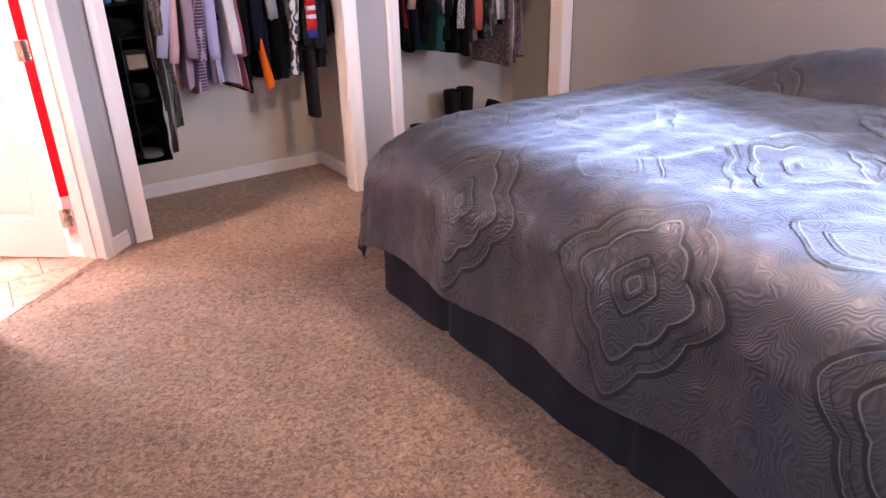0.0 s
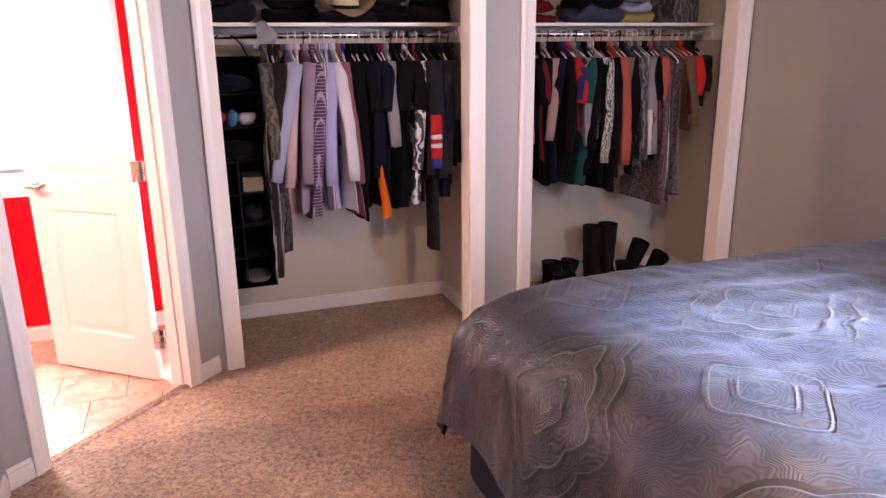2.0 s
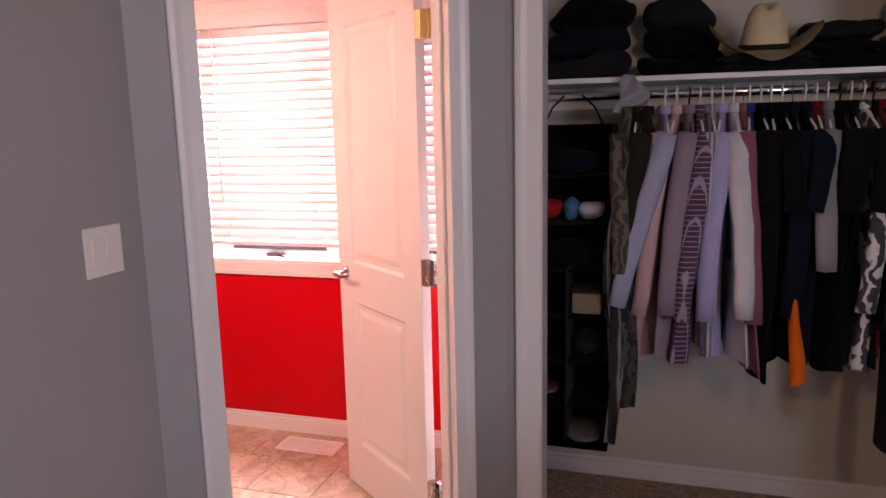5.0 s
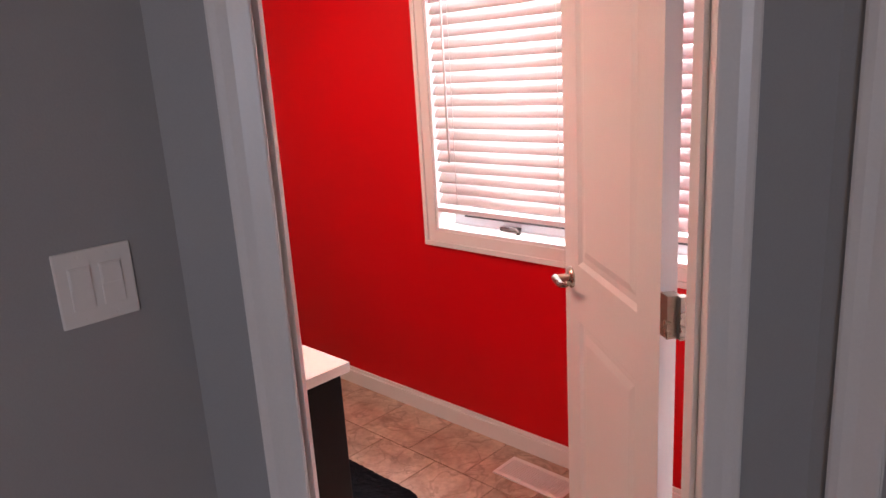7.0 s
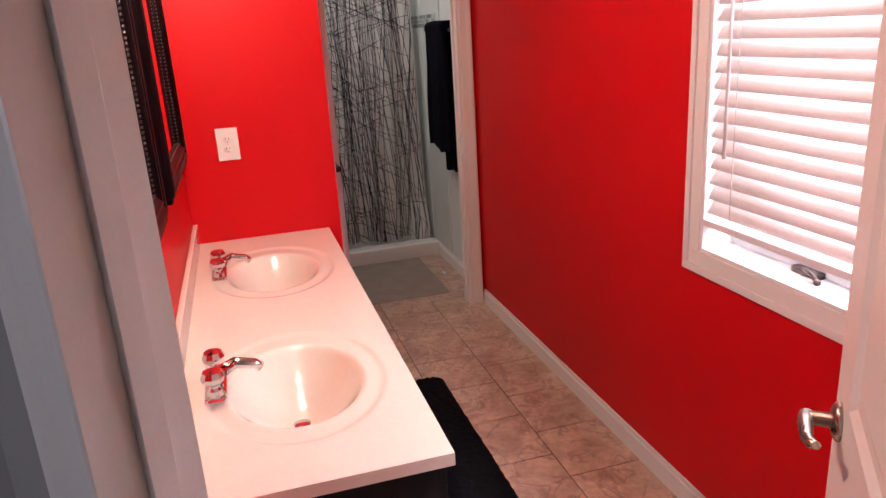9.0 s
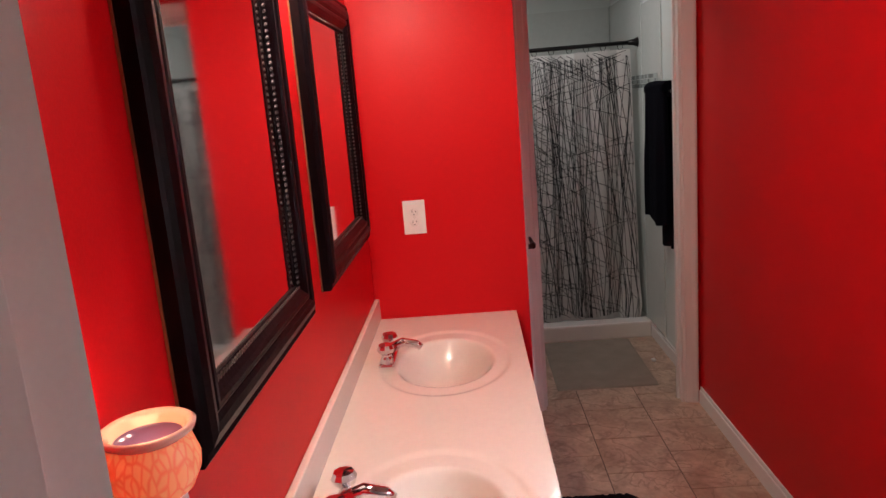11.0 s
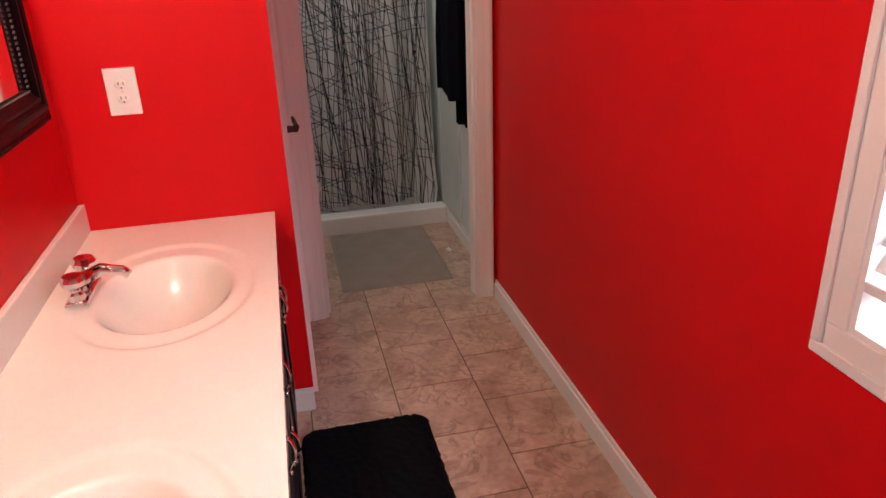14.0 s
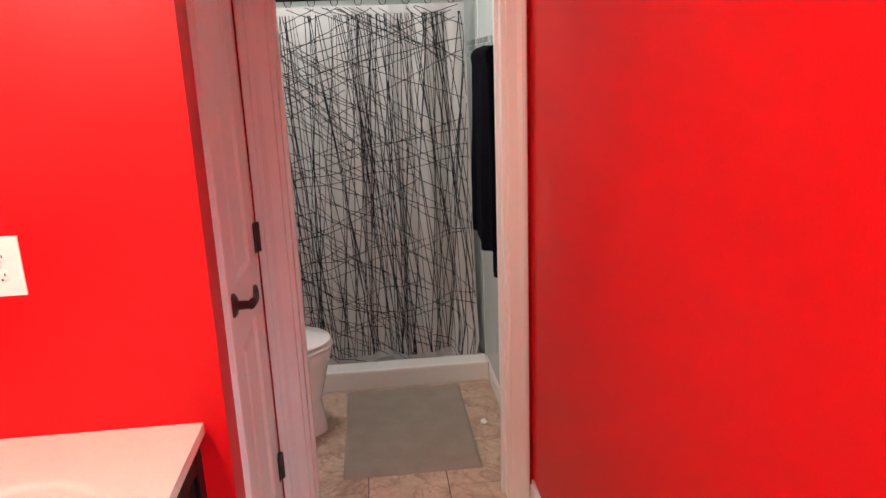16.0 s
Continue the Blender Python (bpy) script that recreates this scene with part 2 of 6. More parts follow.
SLAT = translucent("white_faux_wood_slat", (0.80, 0.72, 0.70), 0.10)
PANE = glass("window_glass")
CERAMIC = surface("white_ceramic", (0.80, 0.77, 0.73), 0.1, 0.02, 4, 50, 0.0, coat=0.5)
MATBLACK = surface("black_shag_mat", (0.003, 0.003, 0.004), 0.95, 0.4, 30, 300, 0.9, dist=0.006, spec=0.1)
RUGGREY = surface("taupe_cotton_rug", (0.30, 0.24, 0.195), 0.95, 0.2, 9, 380, 0.7, dist=0.004)
TOWELB = surface("black_terry_towel", (0.003, 0.003, 0.006), 0.95, 0.4, 20, 400, 0.6, dist=0.003, spec=0.05)
CURTW = translucent("white_curtain_cloth", (0.60, 0.59, 0.57), 0.2)
CURTL = surface("black_curtain_print", (0.015, 0.015, 0.018), 0.8, 0.2, 30, 200, 0.0)
CURTG = surface("grey_curtain_print", (0.035, 0.034, 0.034), 0.8, 0.3, 30, 200, 0.0)
BRONZE = surface("dark_bronze", (0.075, 0.05, 0.045), 0.42, 0.2, 20, 120, 0.05, metal=0.7)
SURR = surface("grey_white_shower_panel", (0.62, 0.65, 0.62), 0.22, 0.05, 3, 40, 0.02)

def carpet_material():
    m, n, l, p = nodes_of("brown_pile_carpet")
    co = n.new("ShaderNodeTexCoord")
    a, b, c = (n.new("ShaderNodeTexNoise") for _ in range(3))
    for t, s, d in ((a, 3.5, 4), (b, 55, 5), (c, 210, 3)):
        t.inputs["Scale"].default_value, t.inputs["Detail"].default_value = s, d
        l.new(co.outputs["Object"], t.inputs["Vector"])
    b.inputs["Distortion"].default_value = 1.2
    r = n.new("ShaderNodeValToRGB")
    r.color_ramp.elements[0].position, r.color_ramp.elements[1].position = 0.32, 0.68
    r.color_ramp.elements[0].color, r.color_ramp.elements[1].color = (0.135, 0.077, 0.048, 1), (0.50, 0.325, 0.215, 1)
    l.new(b.outputs["Fac"], r.inputs["Fac"])
    s1 = n.new("ShaderNodeMapRange")
    s1.inputs["From Min"].default_value, s1.inputs["From Max"].default_value = 0.3, 0.7
    s1.inputs["To Min"].default_value, s1.inputs["To Max"].default_value = 0.82, 1.15
    l.new(a.outputs["Fac"], s1.inputs["Value"])
    v = n.new("ShaderNodeVectorMath")
    v.operation = "SCALE"
    l.new(r.outputs["Color"], v.inputs[0])
    l.new(s1.outputs["Result"], v.inputs["Scale"])
    l.new(v.outputs["Vector"], p.inputs["Base Color"])
    p.inputs["Roughness"].default_value = 0.95
    p.inputs["Sheen Weight"].default_value = 0.25
    bp = n.new("ShaderNodeBump")
    bp.inputs["Strength"].default_value, bp.inputs["Distance"].default_value = 0.9, 0.006
    ad = n.new("ShaderNodeMath")
    ad.operation = "ADD"
    l.new(b.outputs["Fac"], ad.inputs[0])
    l.new(c.outputs["Fac"], ad.inputs[1])
    l.new(ad.outputs[0], bp.inputs["Height"])
    l.new(bp.outputs["Normal"], p.inputs["Normal"])
    return m


CARPET = carpet_material()

# ---- plan (metres) ----
XL, XR = -0.893, 2.945            # bedroom side walls
YB = -5.0                        # bedroom back wall
YC = 0.0                         # closet wall, bedroom face
CB = 0.69                        # closet back wall
YW = 0.755                       # bathroom window wall
YV = -0.715                      # vanity wall
XE = -3.09                       # bathroom end wall with the outlet
XS = -3.755                       # wall with the shower-room doorway
YS = -0.112                      # linen-closet wall
YR = 0.78                        # shower-room wall with the towel
XT = -5.80                       # far wall of the tub
H = 2.44
HD = 2.03                        # door and closet opening heights
C1 = (-0.015, 1.222)
C2 = (1.560, 2.862)
S2 = math.sqrt(0.5)


def diag(u, v, z=0.0):
    """A point on the slanted door wall: u along it, v into the bathroom."""
    return Vector((-0.06 + (u - v) * S2, 0.06 + (u + v) * S2, z))


DIAG = Matrix.Translation((-0.06, 0.06, 0)) @ Matrix.Rotation(radians(45), 4, "Z")
DU = (-1.036, -0.262)            # door opening along the slanted wall
DT = 0.126                       # its thickness


def wall(name, pieces, material, label):
    bm = bmesh.new()
    for p in pieces:
        box(bm, *p)
    return setting(name, bm, material, label)


wall("wall_west", [(XL - 0.12, XL, YB - 0.1, -0.745, 0, H)], GREY, "grey painted bedroom wall with light switch")
WB = (-4.64, -3.48, 0.92, 2.08)
wall("wall_east", [(XR, XR + 0.12, YB - 0.1, WB[0], 0, H), (XR, XR + 0.12, WB[1], 0.0, 0, H),
                   (XR, XR + 0.12, WB[0], WB[1], 0, WB[2]), (XR, XR + 0.12, WB[0], WB[1], WB[3], H)], GREY,
     "warm grey painted bedroom wall at the bed head")
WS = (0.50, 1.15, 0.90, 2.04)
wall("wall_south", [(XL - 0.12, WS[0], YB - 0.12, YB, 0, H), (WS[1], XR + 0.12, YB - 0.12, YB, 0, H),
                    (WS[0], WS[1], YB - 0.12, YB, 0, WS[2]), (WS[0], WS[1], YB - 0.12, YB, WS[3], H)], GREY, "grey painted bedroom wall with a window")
wall("wall_closet_front", [(-0.13, C1[0], 0, 0.06, 0, H), (C1[1], C2[0], 0, 0.06, 0, H), (C2[1], XR + 0.06, 0, 0.06, 0, H),
                           (C1[0], C1[1], 0, 0.06, HD, H), (C2[0], C2[1], 0, 0.06, HD, H)], GREY,
     "grey painted wall around two open closets")
wall("wall_closet_inside", [(-0.16, C1[0], 0.06, 0.11, 0, 2.16), (C1[1], C2[0], 0.06, 0.11, 0, 2.16),
                            (C2[1], 3.05, 0.06, 0.11, 0, 2.16)], CREAM, "cream painted closet wall behind the front")
wall("wall_closet_back", [(-0.16, 3.05, CB, 0.95, 0, H)], CREAM, "cream painted closet back wall")
wall("wall_closet_partition", [(1.30, 1.40, 0.11, CB, 0, 2.16)], CREAM, "cream painted wall between the closets")
wall("wall_closet_east", [(2.985, 3.05, 0.11, CB, 0, 2.16)], CREAM, "cream painted closet side wall")
wall("wall_closet_west", [(-0.16, -0.10, 0.11, CB, 0, 2.16)], CREAM, "cream painted closet side wall")
wall("wall_bath_east", [(-0.22, -0.16, -0.02, YW, 0, H)], RED, "red painted bathroom wall behind the door")
for nm, v0, v1, u0, u1, mt, lb in (("wall_door_bedroom_side", 0.0, 0.065, -1.20, -0.085, GREY, "slanted grey wall around the bathroom door"),
                                   ("wall_door_bath_side", 0.065, DT, -1.30, -0.09, RED, "slanted red wall around the bathroom door")):
    bm = bmesh.new()
    box(bm, u0, DU[0], v0, v1, 0, H)
    box(bm, DU[1], u1, v0, v1, 0, H)
    box(bm, DU[0], DU[1], v0, v1, HD, H)
    bmesh.ops.transform(bm, matrix=DIAG, verts=bm.verts)
    setting(nm, bm, mt, lb)
wall("wall_vanity", [(XE - 0.1, -0.93, YV - 0.12, YV, 0, H)], RED, "red painted bathroom wall behind the vanity")
wall("wall_outlet", [(XE - 0.1, XE, YV, YS, 0, H)], RED, "red painted end wall with an outlet")
wall("wall_linen", [(XS, XE - 0.1, YS - 0.1, YS, HD, H), (-3.245, XE - 0.1, YS - 0.1, YS, 0, HD), (XS, -3.737, YS - 0.1, YS, 0, HD)], RED,
     "red painted wall around the linen closet door")
DY = (-0.022, 0.680)             # shower-room doorway
wall("wall_shower_bath_side", [(XS - 0.05, XS, YS - 0.1, DY[0], 0, H), (XS - 0.05, XS, DY[1], YW, 0, H), (XS - 0.05, XS, DY[0], DY[1], HD, H)], RED,
     "red painted wall over the shower-room doorway")
wall("wall_shower_inside", [(XS - 0.1, XS - 0.05, -0.9, DY[0], 0, H), (XS - 0.1, XS - 0.05, DY[1], YR, 0, H),
                            (XS - 0.1, XS - 0.05, DY[0], DY[1], HD, H)], PALE, "pale shower-room wall by the doorway")
WN = (-1.785, -0.565, 0.872, 2.048)   # bathroom window opening: x, x, z, z
wall("wall_window", [(XS - 0.05, WN[0], YW, 0.95, 0, H), (WN[1], -0.16, YW, 0.95, 0, H), (WN[0], WN[1], YW, 0.95, 0, WN[2]),
                     (WN[0], WN[1], YW, 0.95, WN[3], H)], RED, "red painted bathroom wall with the window")
wall("wall_towel", [(XT - 0.1, XS - 0.05, YR, 0.95, 0, H)], PALE, "pale shower-room wall with the towel")
wall("wall_toilet", [(XT - 0.1, XS - 0.05, -1.0, -0.9, 0, H)], PALE, "pale shower-room wall behind the toilet")
wall("wall_tub_end", [(XT - 0.1, XT, -0.9, YR, 0, H)], PALE, "pale wall above the tub surround")

bm = bmesh.new()
box(bm, XL - 0.12, XR + 0.12, YB - 0.12, 0.02, H, H + 0.05)
setting("ceiling_bedroom", bm, CEIL, "white bedroom ceiling", "ceiling")
bm = bmesh.new()
box(bm, XT - 0.1, -0.1, -1.0, 0.95, H, H + 0.05)
setting("ceiling_bath", bm, CEIL, "white bathroom ceiling", "ceiling")
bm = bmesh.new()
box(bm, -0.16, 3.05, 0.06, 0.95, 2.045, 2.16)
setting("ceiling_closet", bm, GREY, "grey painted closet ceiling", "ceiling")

# carpet: a gently uneven sheet for bedroom and closets
bm = bmesh.new()


def carpet_height(x, y):
    p = Vector((x, y, 0))
    return 0.0035 * noise.noise(p * 5) + 0.003 * noise.noise(p * 31) + 0.003 * noise.noise(p * 67)


nx, ny = 190, 230
grid = {}
for i in range(nx + 1):
    for j in range(ny + 1):
        x, y = XL - 0.02 + (3.02 - XL) * i / nx, YB + (CB + 0.02 - YB) * j / ny
        grid[i, j] = (x, y)
vert = {}
edge_v = 0.045                    # the carpet runs a little way into the doorway


def on_carpet(x, y):
    return (y - x - 0.12) * S2 < edge_v + 0.008 or (y > 0.05 and x > -0.13)


for i in range(nx):
    for j in range(ny):
        cs = [(i, j), (i + 1, j), (i + 1, j + 1), (i, j + 1)]
        if not all(on_carpet(*grid[c]) for c in cs):
            continue
        for c in cs:
            if c not in vert:
                x, y = grid[c]
                vert[c] = bm.verts.new((x, y, carpet_height(x, y) - 0.002))
        bm.faces.new([vert[c] for c in cs]).smooth = True
setting("floor_carpet", bm, CARPET, "brown cut-pile carpet, slightly matted", "carpet")
bm = bmesh.new()                  # straight seam strip in the doorway
sheet(bm, 60, 6, lambda a, b: tuple(diag(DU[0] + (DU[1] - DU[0]) * a, 0.02 + 0.03 * b,
                                         0.003 + 0.003 * noise.noise(Vector((a * 40, b * 3, 2))))))
setting("carpet_edge", bm, CARPET, "carpet edge at the bathroom threshold", "carpet")

# ---- trim ----
def casing_bm(x0, x1, z1, w=0.062, d=0.018, left=True, right=True):
    """Door casing in the x-z plane, front at y = -d, with a moulded profile and mitred corners."""
    bm = bmesh.new()
    # profile across the width: a low rounded inner edge that swells to a thicker back band
    prof = [(0.0, 0.0), (0.0, 0.42), (0.05, 0.55), (0.30, 0.62), (0.52, 0.70), (0.66, 0.86), (0.76, 0.98), (0.93, 1.0), (1.0, 0.88), (1.0, 0.0)]
    paths = []
    for a, dep in prof:
        o = a * w
        row = []
        if left:
            row += [(x0 - o, 0.0), (x0 - o, z1 + o)]
        else:
            row += [(x0, z1 + o)]
        if right:
            row += [(x1 + o, z1 + o), (x1 + o, 0.0)]
        else:
            row += [(x1, z1 + o)]
        paths.append([bm.verts.new((x, -d * dep, z)) for x, z in row])
    for p, q in zip(paths, paths[1:]):
        for j in range(len(p) - 1):
            bm.faces.new((p[j], p[j + 1], q[j + 1], q[j]))
    bmesh.ops.recalc_face_normals(bm, faces=bm.faces[:])
    return bm


def jamb_bm(x0, x1, z1, depth, stop=True):
    bm = bmesh.new()
    box(bm, x0, x0 + 0.014, 0.0005, depth, 0, z1 - 0.0005)
    box(bm, x1 - 0.014, x1, 0.0005, depth, 0, z1 - 0.0005)
    box(bm, x0 + 0.014, x1 - 0.014, 0.0005, depth, z1 - 0.014, z1 - 0.0005)
    if stop:
        for a, b in ((x0 + 0.014, x0 + 0.025), (x1 - 0.025, x1 - 0.014)):
            box(bm, a, b, depth * 0.42, depth * 0.68, 0, z1 - 0.014, 0.001)
        box(bm, x0 + 0.025, x1 - 0.025, depth * 0.42, depth * 0.68, z1 - 0.025, z1 - 0.014, 0.001)
    return bm


def trim(name, bm, label, m=None):
    if m is not None:
        bmesh.ops.transform(bm, matrix=m, verts=bm.verts)
    return setting(name, bm, WHITE, label, "trim")


for k, (a, b) in enumerate((C1, C2)):
    trim("trim_closet_%d" % (k + 1), casing_bm(a + 0.011, b - 0.011, HD, 0.082), "white closet opening casing")
    trim("jamb_closet_%d" % (k + 1), jamb_bm(a, b, HD, 0.112, False), "white closet jamb")
trim("trim_bath_door_bedroom", casing_bm(DU[0] + 0.026, DU[1] - 0.026, HD, 0.068), "white casing of the bathroom door", DIAG)
back = DIAG @ Matrix.Translation((0, DT, 0)) @ Matrix.Diagonal((1, -1, 1, 1))
trim("trim_bath_door_inside", casing_bm(DU[0], DU[1], HD, 0.062, 0.018, False, True), "white casing inside the bathroom", back)
trim("jamb_bath_door", jamb_bm(*DU, HD, DT), "white bathroom door jamb with stop", DIAG)
face_x = Matrix.Translation((XS, 0, 0)) @ Matrix.Rotation(radians(90), 4, "Z")
trim("trim_shower_doorway", casing_bm(*DY, HD), "white casing of the shower-room doorway", face_x)
trim("jamb_shower_doorway", jamb_bm(*DY, HD, 0.1), "white shower-room door jamb", face_x)
bm = bmesh.new()
box(bm, XS, XS + 0.014, YS + 0.004, DY[0] - 0.0625, 0, HD + 0.062, 0.002)
trim("trim_shower_corner", bm, "white corner strip beside the doorway casing")
LD = (-3.737, -3.245)
face_l = Matrix.Translation((0, YS, 0)) @ Matrix.Rotation(radians(180), 4, "Z")
trim("trim_linen_door", casing_bm(-LD[1], -LD[0], HD, 0.058, 0.016, True, False), "white casing of the linen closet", face_l)
trim("jamb_linen_door", jamb_bm(-LD[1], -LD[0], HD, 0.09), "white linen closet jamb", face_l)


def baseboard(name, a, b, h=0.085, t=0.013):
    """From a to b along a wall; it stands out to the left of the way from a to b."""
    a, b = Vector((*a, 0)), Vector((*b, 0))
    d = (b - a)
    bm = bmesh.new()
    box(bm, 0, d.length, 0, t, 0, h - 0.018, 0.0015)
    box(bm, 0, d.length, 0, t * 0.6, h - 0.018, h, 0.003)
    m = Matrix.Translation(a) @ Matrix.Rotation(math.atan2(d.y, d.x), 4, "Z")
    bmesh.ops.transform(bm, matrix=m, verts=bm.verts)
    return setting(name, bm, WHITE, "white painted baseboard", "baseboard")


def du(u):
    return tuple(diag(u, 0).xy)


baseboard("baseboard_west", (XL, -0.80), (XL, YB))
baseboard("baseboard_south", (XL, YB), (XR, YB))
baseboard("baseboard_east", (XR, YB), (XR, 0))
baseboard("baseboard_door_left", du(DU[0] - 0.044), du(-1.178))
baseboard("baseboard_door_right", du(-0.09), du(DU[1] + 0.044))
baseboard("baseboard_pier", (C2[0] - 0.072, 0), (C1[1] + 0.072, 0))
baseboard("baseboard_closet_back", (2.985, CB), (1.40, CB))
baseboard("baseboard_closet_back", (1.30, CB), (-0.10, CB))
baseboard("baseboard_closet_side", (1.30, 0.112), (1.30, CB - 0.014))
baseboard("baseboard_closet_side", (2.985, 0.112), (2.985, CB - 0.014))
baseboard("baseboard_closet_side", (1.40, CB - 0.014), (1.40, 0.112))
baseboard("baseboard_window_wall", (-0.22, YW), (XS + 0.02, YW), 0.09)
baseboard("baseboard_bath_east", (-0.22, 0.02), (-0.22, YW - 0.014), 0.09)
baseboard("baseboard_outlet_wall", (XE, YS), (XE, -0.20), 0.09)
baseboard("baseboard_towel_wall", (XS - 0.1, YR), (-4.84, YR), 0.09)

# ---- bathroom window ----
def window_unit():
    x0, x1, z0, z1 = WN
    bm = bmesh.new()                        # picture-frame casing in mitred steps
    w, d = 0.065, 0.018
    for a, b, c, e in ((x0 - w, x1 + w, z0 - w, z0), (x0 - w, x1 + w, z1, z1 + w), (x0 - w, x0, z0, z1), (x1, x1 + w, z0, z1)):
        box(bm, a, b, YW - d * 0.6, YW, c, e, 0.002)
    e = 0.022
    for a, b, c, f in ((x0 - w, x1 + w, z0 - w, z0 - w + e), (x0 - w, x1 + w, z1 + w - e, z1 + w),
                       (x0 - w, x0 - w + e, z0 - w + e, z1 + w - e), (x1 + w - e, x1 + w, z0 - w + e, z1 + w - e)):
        box(bm, a, b, YW - d, YW - d * 0.6, c, f, 0.003)
    win = setting("window_1", bm, WHITE, "white cased bathroom window with a blind", "window")
    bm = bmesh.new()                        # reveal
    for a, b, c, f in ((x0, x0 + 0.012, z0, z1), (x1 - 0.012, x1, z0, z1), (x0 + 0.012, x1 - 0.012, z0, z0 + 0.012), (x0 + 0.012, x1 - 0.012, z1 - 0.012, z1)):
        box(bm, a, b, YW - 0.006, 0.87, c, f)
    part("reveal", bm, WHITE, win)
    xm = (x0 + x1) / 2
    for a, b in ((x0 + 0.012, xm), (xm, x1 - 0.012)):
        bm = bmesh.new()
        s = 0.05
        for q in ((a, b, z0 + 0.012, z0 + 0.012 + s), (a, b, z1 - 0.012 - s, z1 - 0.012), (a, a + s, z0 + 0.062, z1 - 0.062), (b - s, b, z0 + 0.062, z1 - 0.062)):
            box(bm, q[0], q[1], 0.855, 0.92, q[2], q[3], 0.003)
        sash = part("window_frame", bm, VINYL, win, "white vinyl casement frame")
        bm = bmesh.new()
        box(bm, a + s, b - s, 0.885, 0.889, z0 + 0.062, z1 - 0.062)
        pane = part("pane", bm, PANE, sash)
        pane.visible_shadow = False
        bm = bmesh.new()                    # dark weather strip under the sash
        box(bm, a + 0.06, b - 0.02, 0.846, 0.8545, z0 + 0.046, z0 + 0.074)
        part("weather_strip", bm, DARKSLOT, sash)
    bm = bmesh.new()                        # crank operator
    cx = -1.47
    box(bm, cx - 0.045, cx + 0.045, 0.825, 0.853, z0 + 0.012, z0 + 0.03, 0.006)
    tube(bm, [(cx, 0.835, z0 + 0.028), (cx + 0.01, 0.818, z0 + 0.034), (cx + 0.045, 0.812, z0 + 0.03), (cx + 0.062, 0.808, z0 + 0.02)], 0.006)
    ellipsoid(bm, (cx + 0.064, 0.807, z0 + 0.018), (0.009, 0.009, 0.009), 8, 6)
    part("crank", bm, BRONZE, win, "dark metal window crank")
    return win


window_unit()


def blind():
    x0, x1, z0, z1 = WN[0] + 0.0135, WN[1] - 0.0135, 0.952, WN[3] - 0.013
    bl = thing("window_blind", "white faux wood blind, lowered almost to the sill", "blind", pose(0, 0.774, 0))
    bm = bmesh.new()
    box(bm, x0, x1, -0.034, 0.028, z1 - 0.055, z1, 0.003)
    part("headrail", bm, SLAT, bl)
    bm = bmesh.new()
    box(bm, x0, x1, -0.028, 0.026, z0, z0 + 0.02, 0.004)
    part("bottom_rail", bm, SLAT, bl)
    n = 23
    first = None
    for k in range(n):
        z = z0 + 0.055 + (z1 - 0.075 - z0 - 0.055) * k / (n - 1)
        if first is None:
            bm = bmesh.new()
            prof = [(-0.025, -0.0015), (-0.012, 0.0008), (0.0, 0.0016), (0.012, 0.0008), (0.025, -0.0015)]
            rows = []
            for x in (x0, x1):
                rows.append([bm.verts.new((x, y, q + 0.0014)) for y, q in prof] + [bm.verts.new((x, y, q - 0.0014)) for y, q in prof[::-1]])
            m = len(rows[0])
            for j in range(m):
                bm.faces.new((rows[0][j], rows[1][j], rows[1][(j + 1) % m], rows[0][(j + 1) % m])).smooth = True
            bm.faces.new(rows[0])
            bm.faces.new(rows[1][::-1])
            first = part("slat", bm, SLAT, bl)
            ob = first
        else:
            ob = new("slat", first.data)
            ob.parent = bl
        ob.matrix_basis = pose(0, 0, z, 61 + random.uniform(-2, 2), 0, 0)
    for x in (x0 + 0.11, (x0 + x1) / 2, x1 - 0.11):
        bm = bmesh.new()
        for y in (-0.027, 0.024):
            tube(bm, [(x, y, z0 + 0.02), (x, y, z1 - 0.05)], 0.0011, 5)
        part("ladder_cord", bm, PLASTIC, bl)
    bm = bmesh.new()
    tube(bm, [(-1.675, -0.045, 1.16), (-1.68, -0.042, z1 - 0.05)], 0.0045, 6)
    part("tilt_wand", bm, PLASTIC, bl, "clear white tilt wand")
    return bl


blind()

# unseen bedroom window beside the bed, added to carry the east lamp
bm = bmesh.new()
for q in ((WB[0] - 0.07, WB[1] + 0.07, WB[2] - 0.07, WB[2]), (WB[0] - 0.07, WB[1] + 0.07, WB[3], WB[3] + 0.07),
          (WB[0] - 0.07, WB[0], WB[2], WB[3]), (WB[1], WB[1] + 0.07, WB[2], WB[3])):
    box(bm, XR - 0.018, XR, q[0], q[1], q[2], q[3], 0.003)
w2 = setting("window_east_assumed", bm, WHITE, "unseen white cased bedroom window", "window")
bm = bmesh.new()
for q in ((WB[0], WB[1], WB[2], WB[2] + 0.04), (WB[0], WB[1], WB[3] - 0.04, WB[3]), (WB[0], WB[0] + 0.04, WB[2] + 0.04, WB[3] - 0.04),
          (WB[1] - 0.04, WB[1], WB[2] + 0.04, WB[3] - 0.04), (WB[0] + 0.04, WB[1] - 0.04, 1.48, 1.52)):
    box(bm, XR + 0.04, XR + 0.09, q[0], q[1], q[2], q[3])
part("window_frame", bm, VINYL, w2)
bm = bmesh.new()
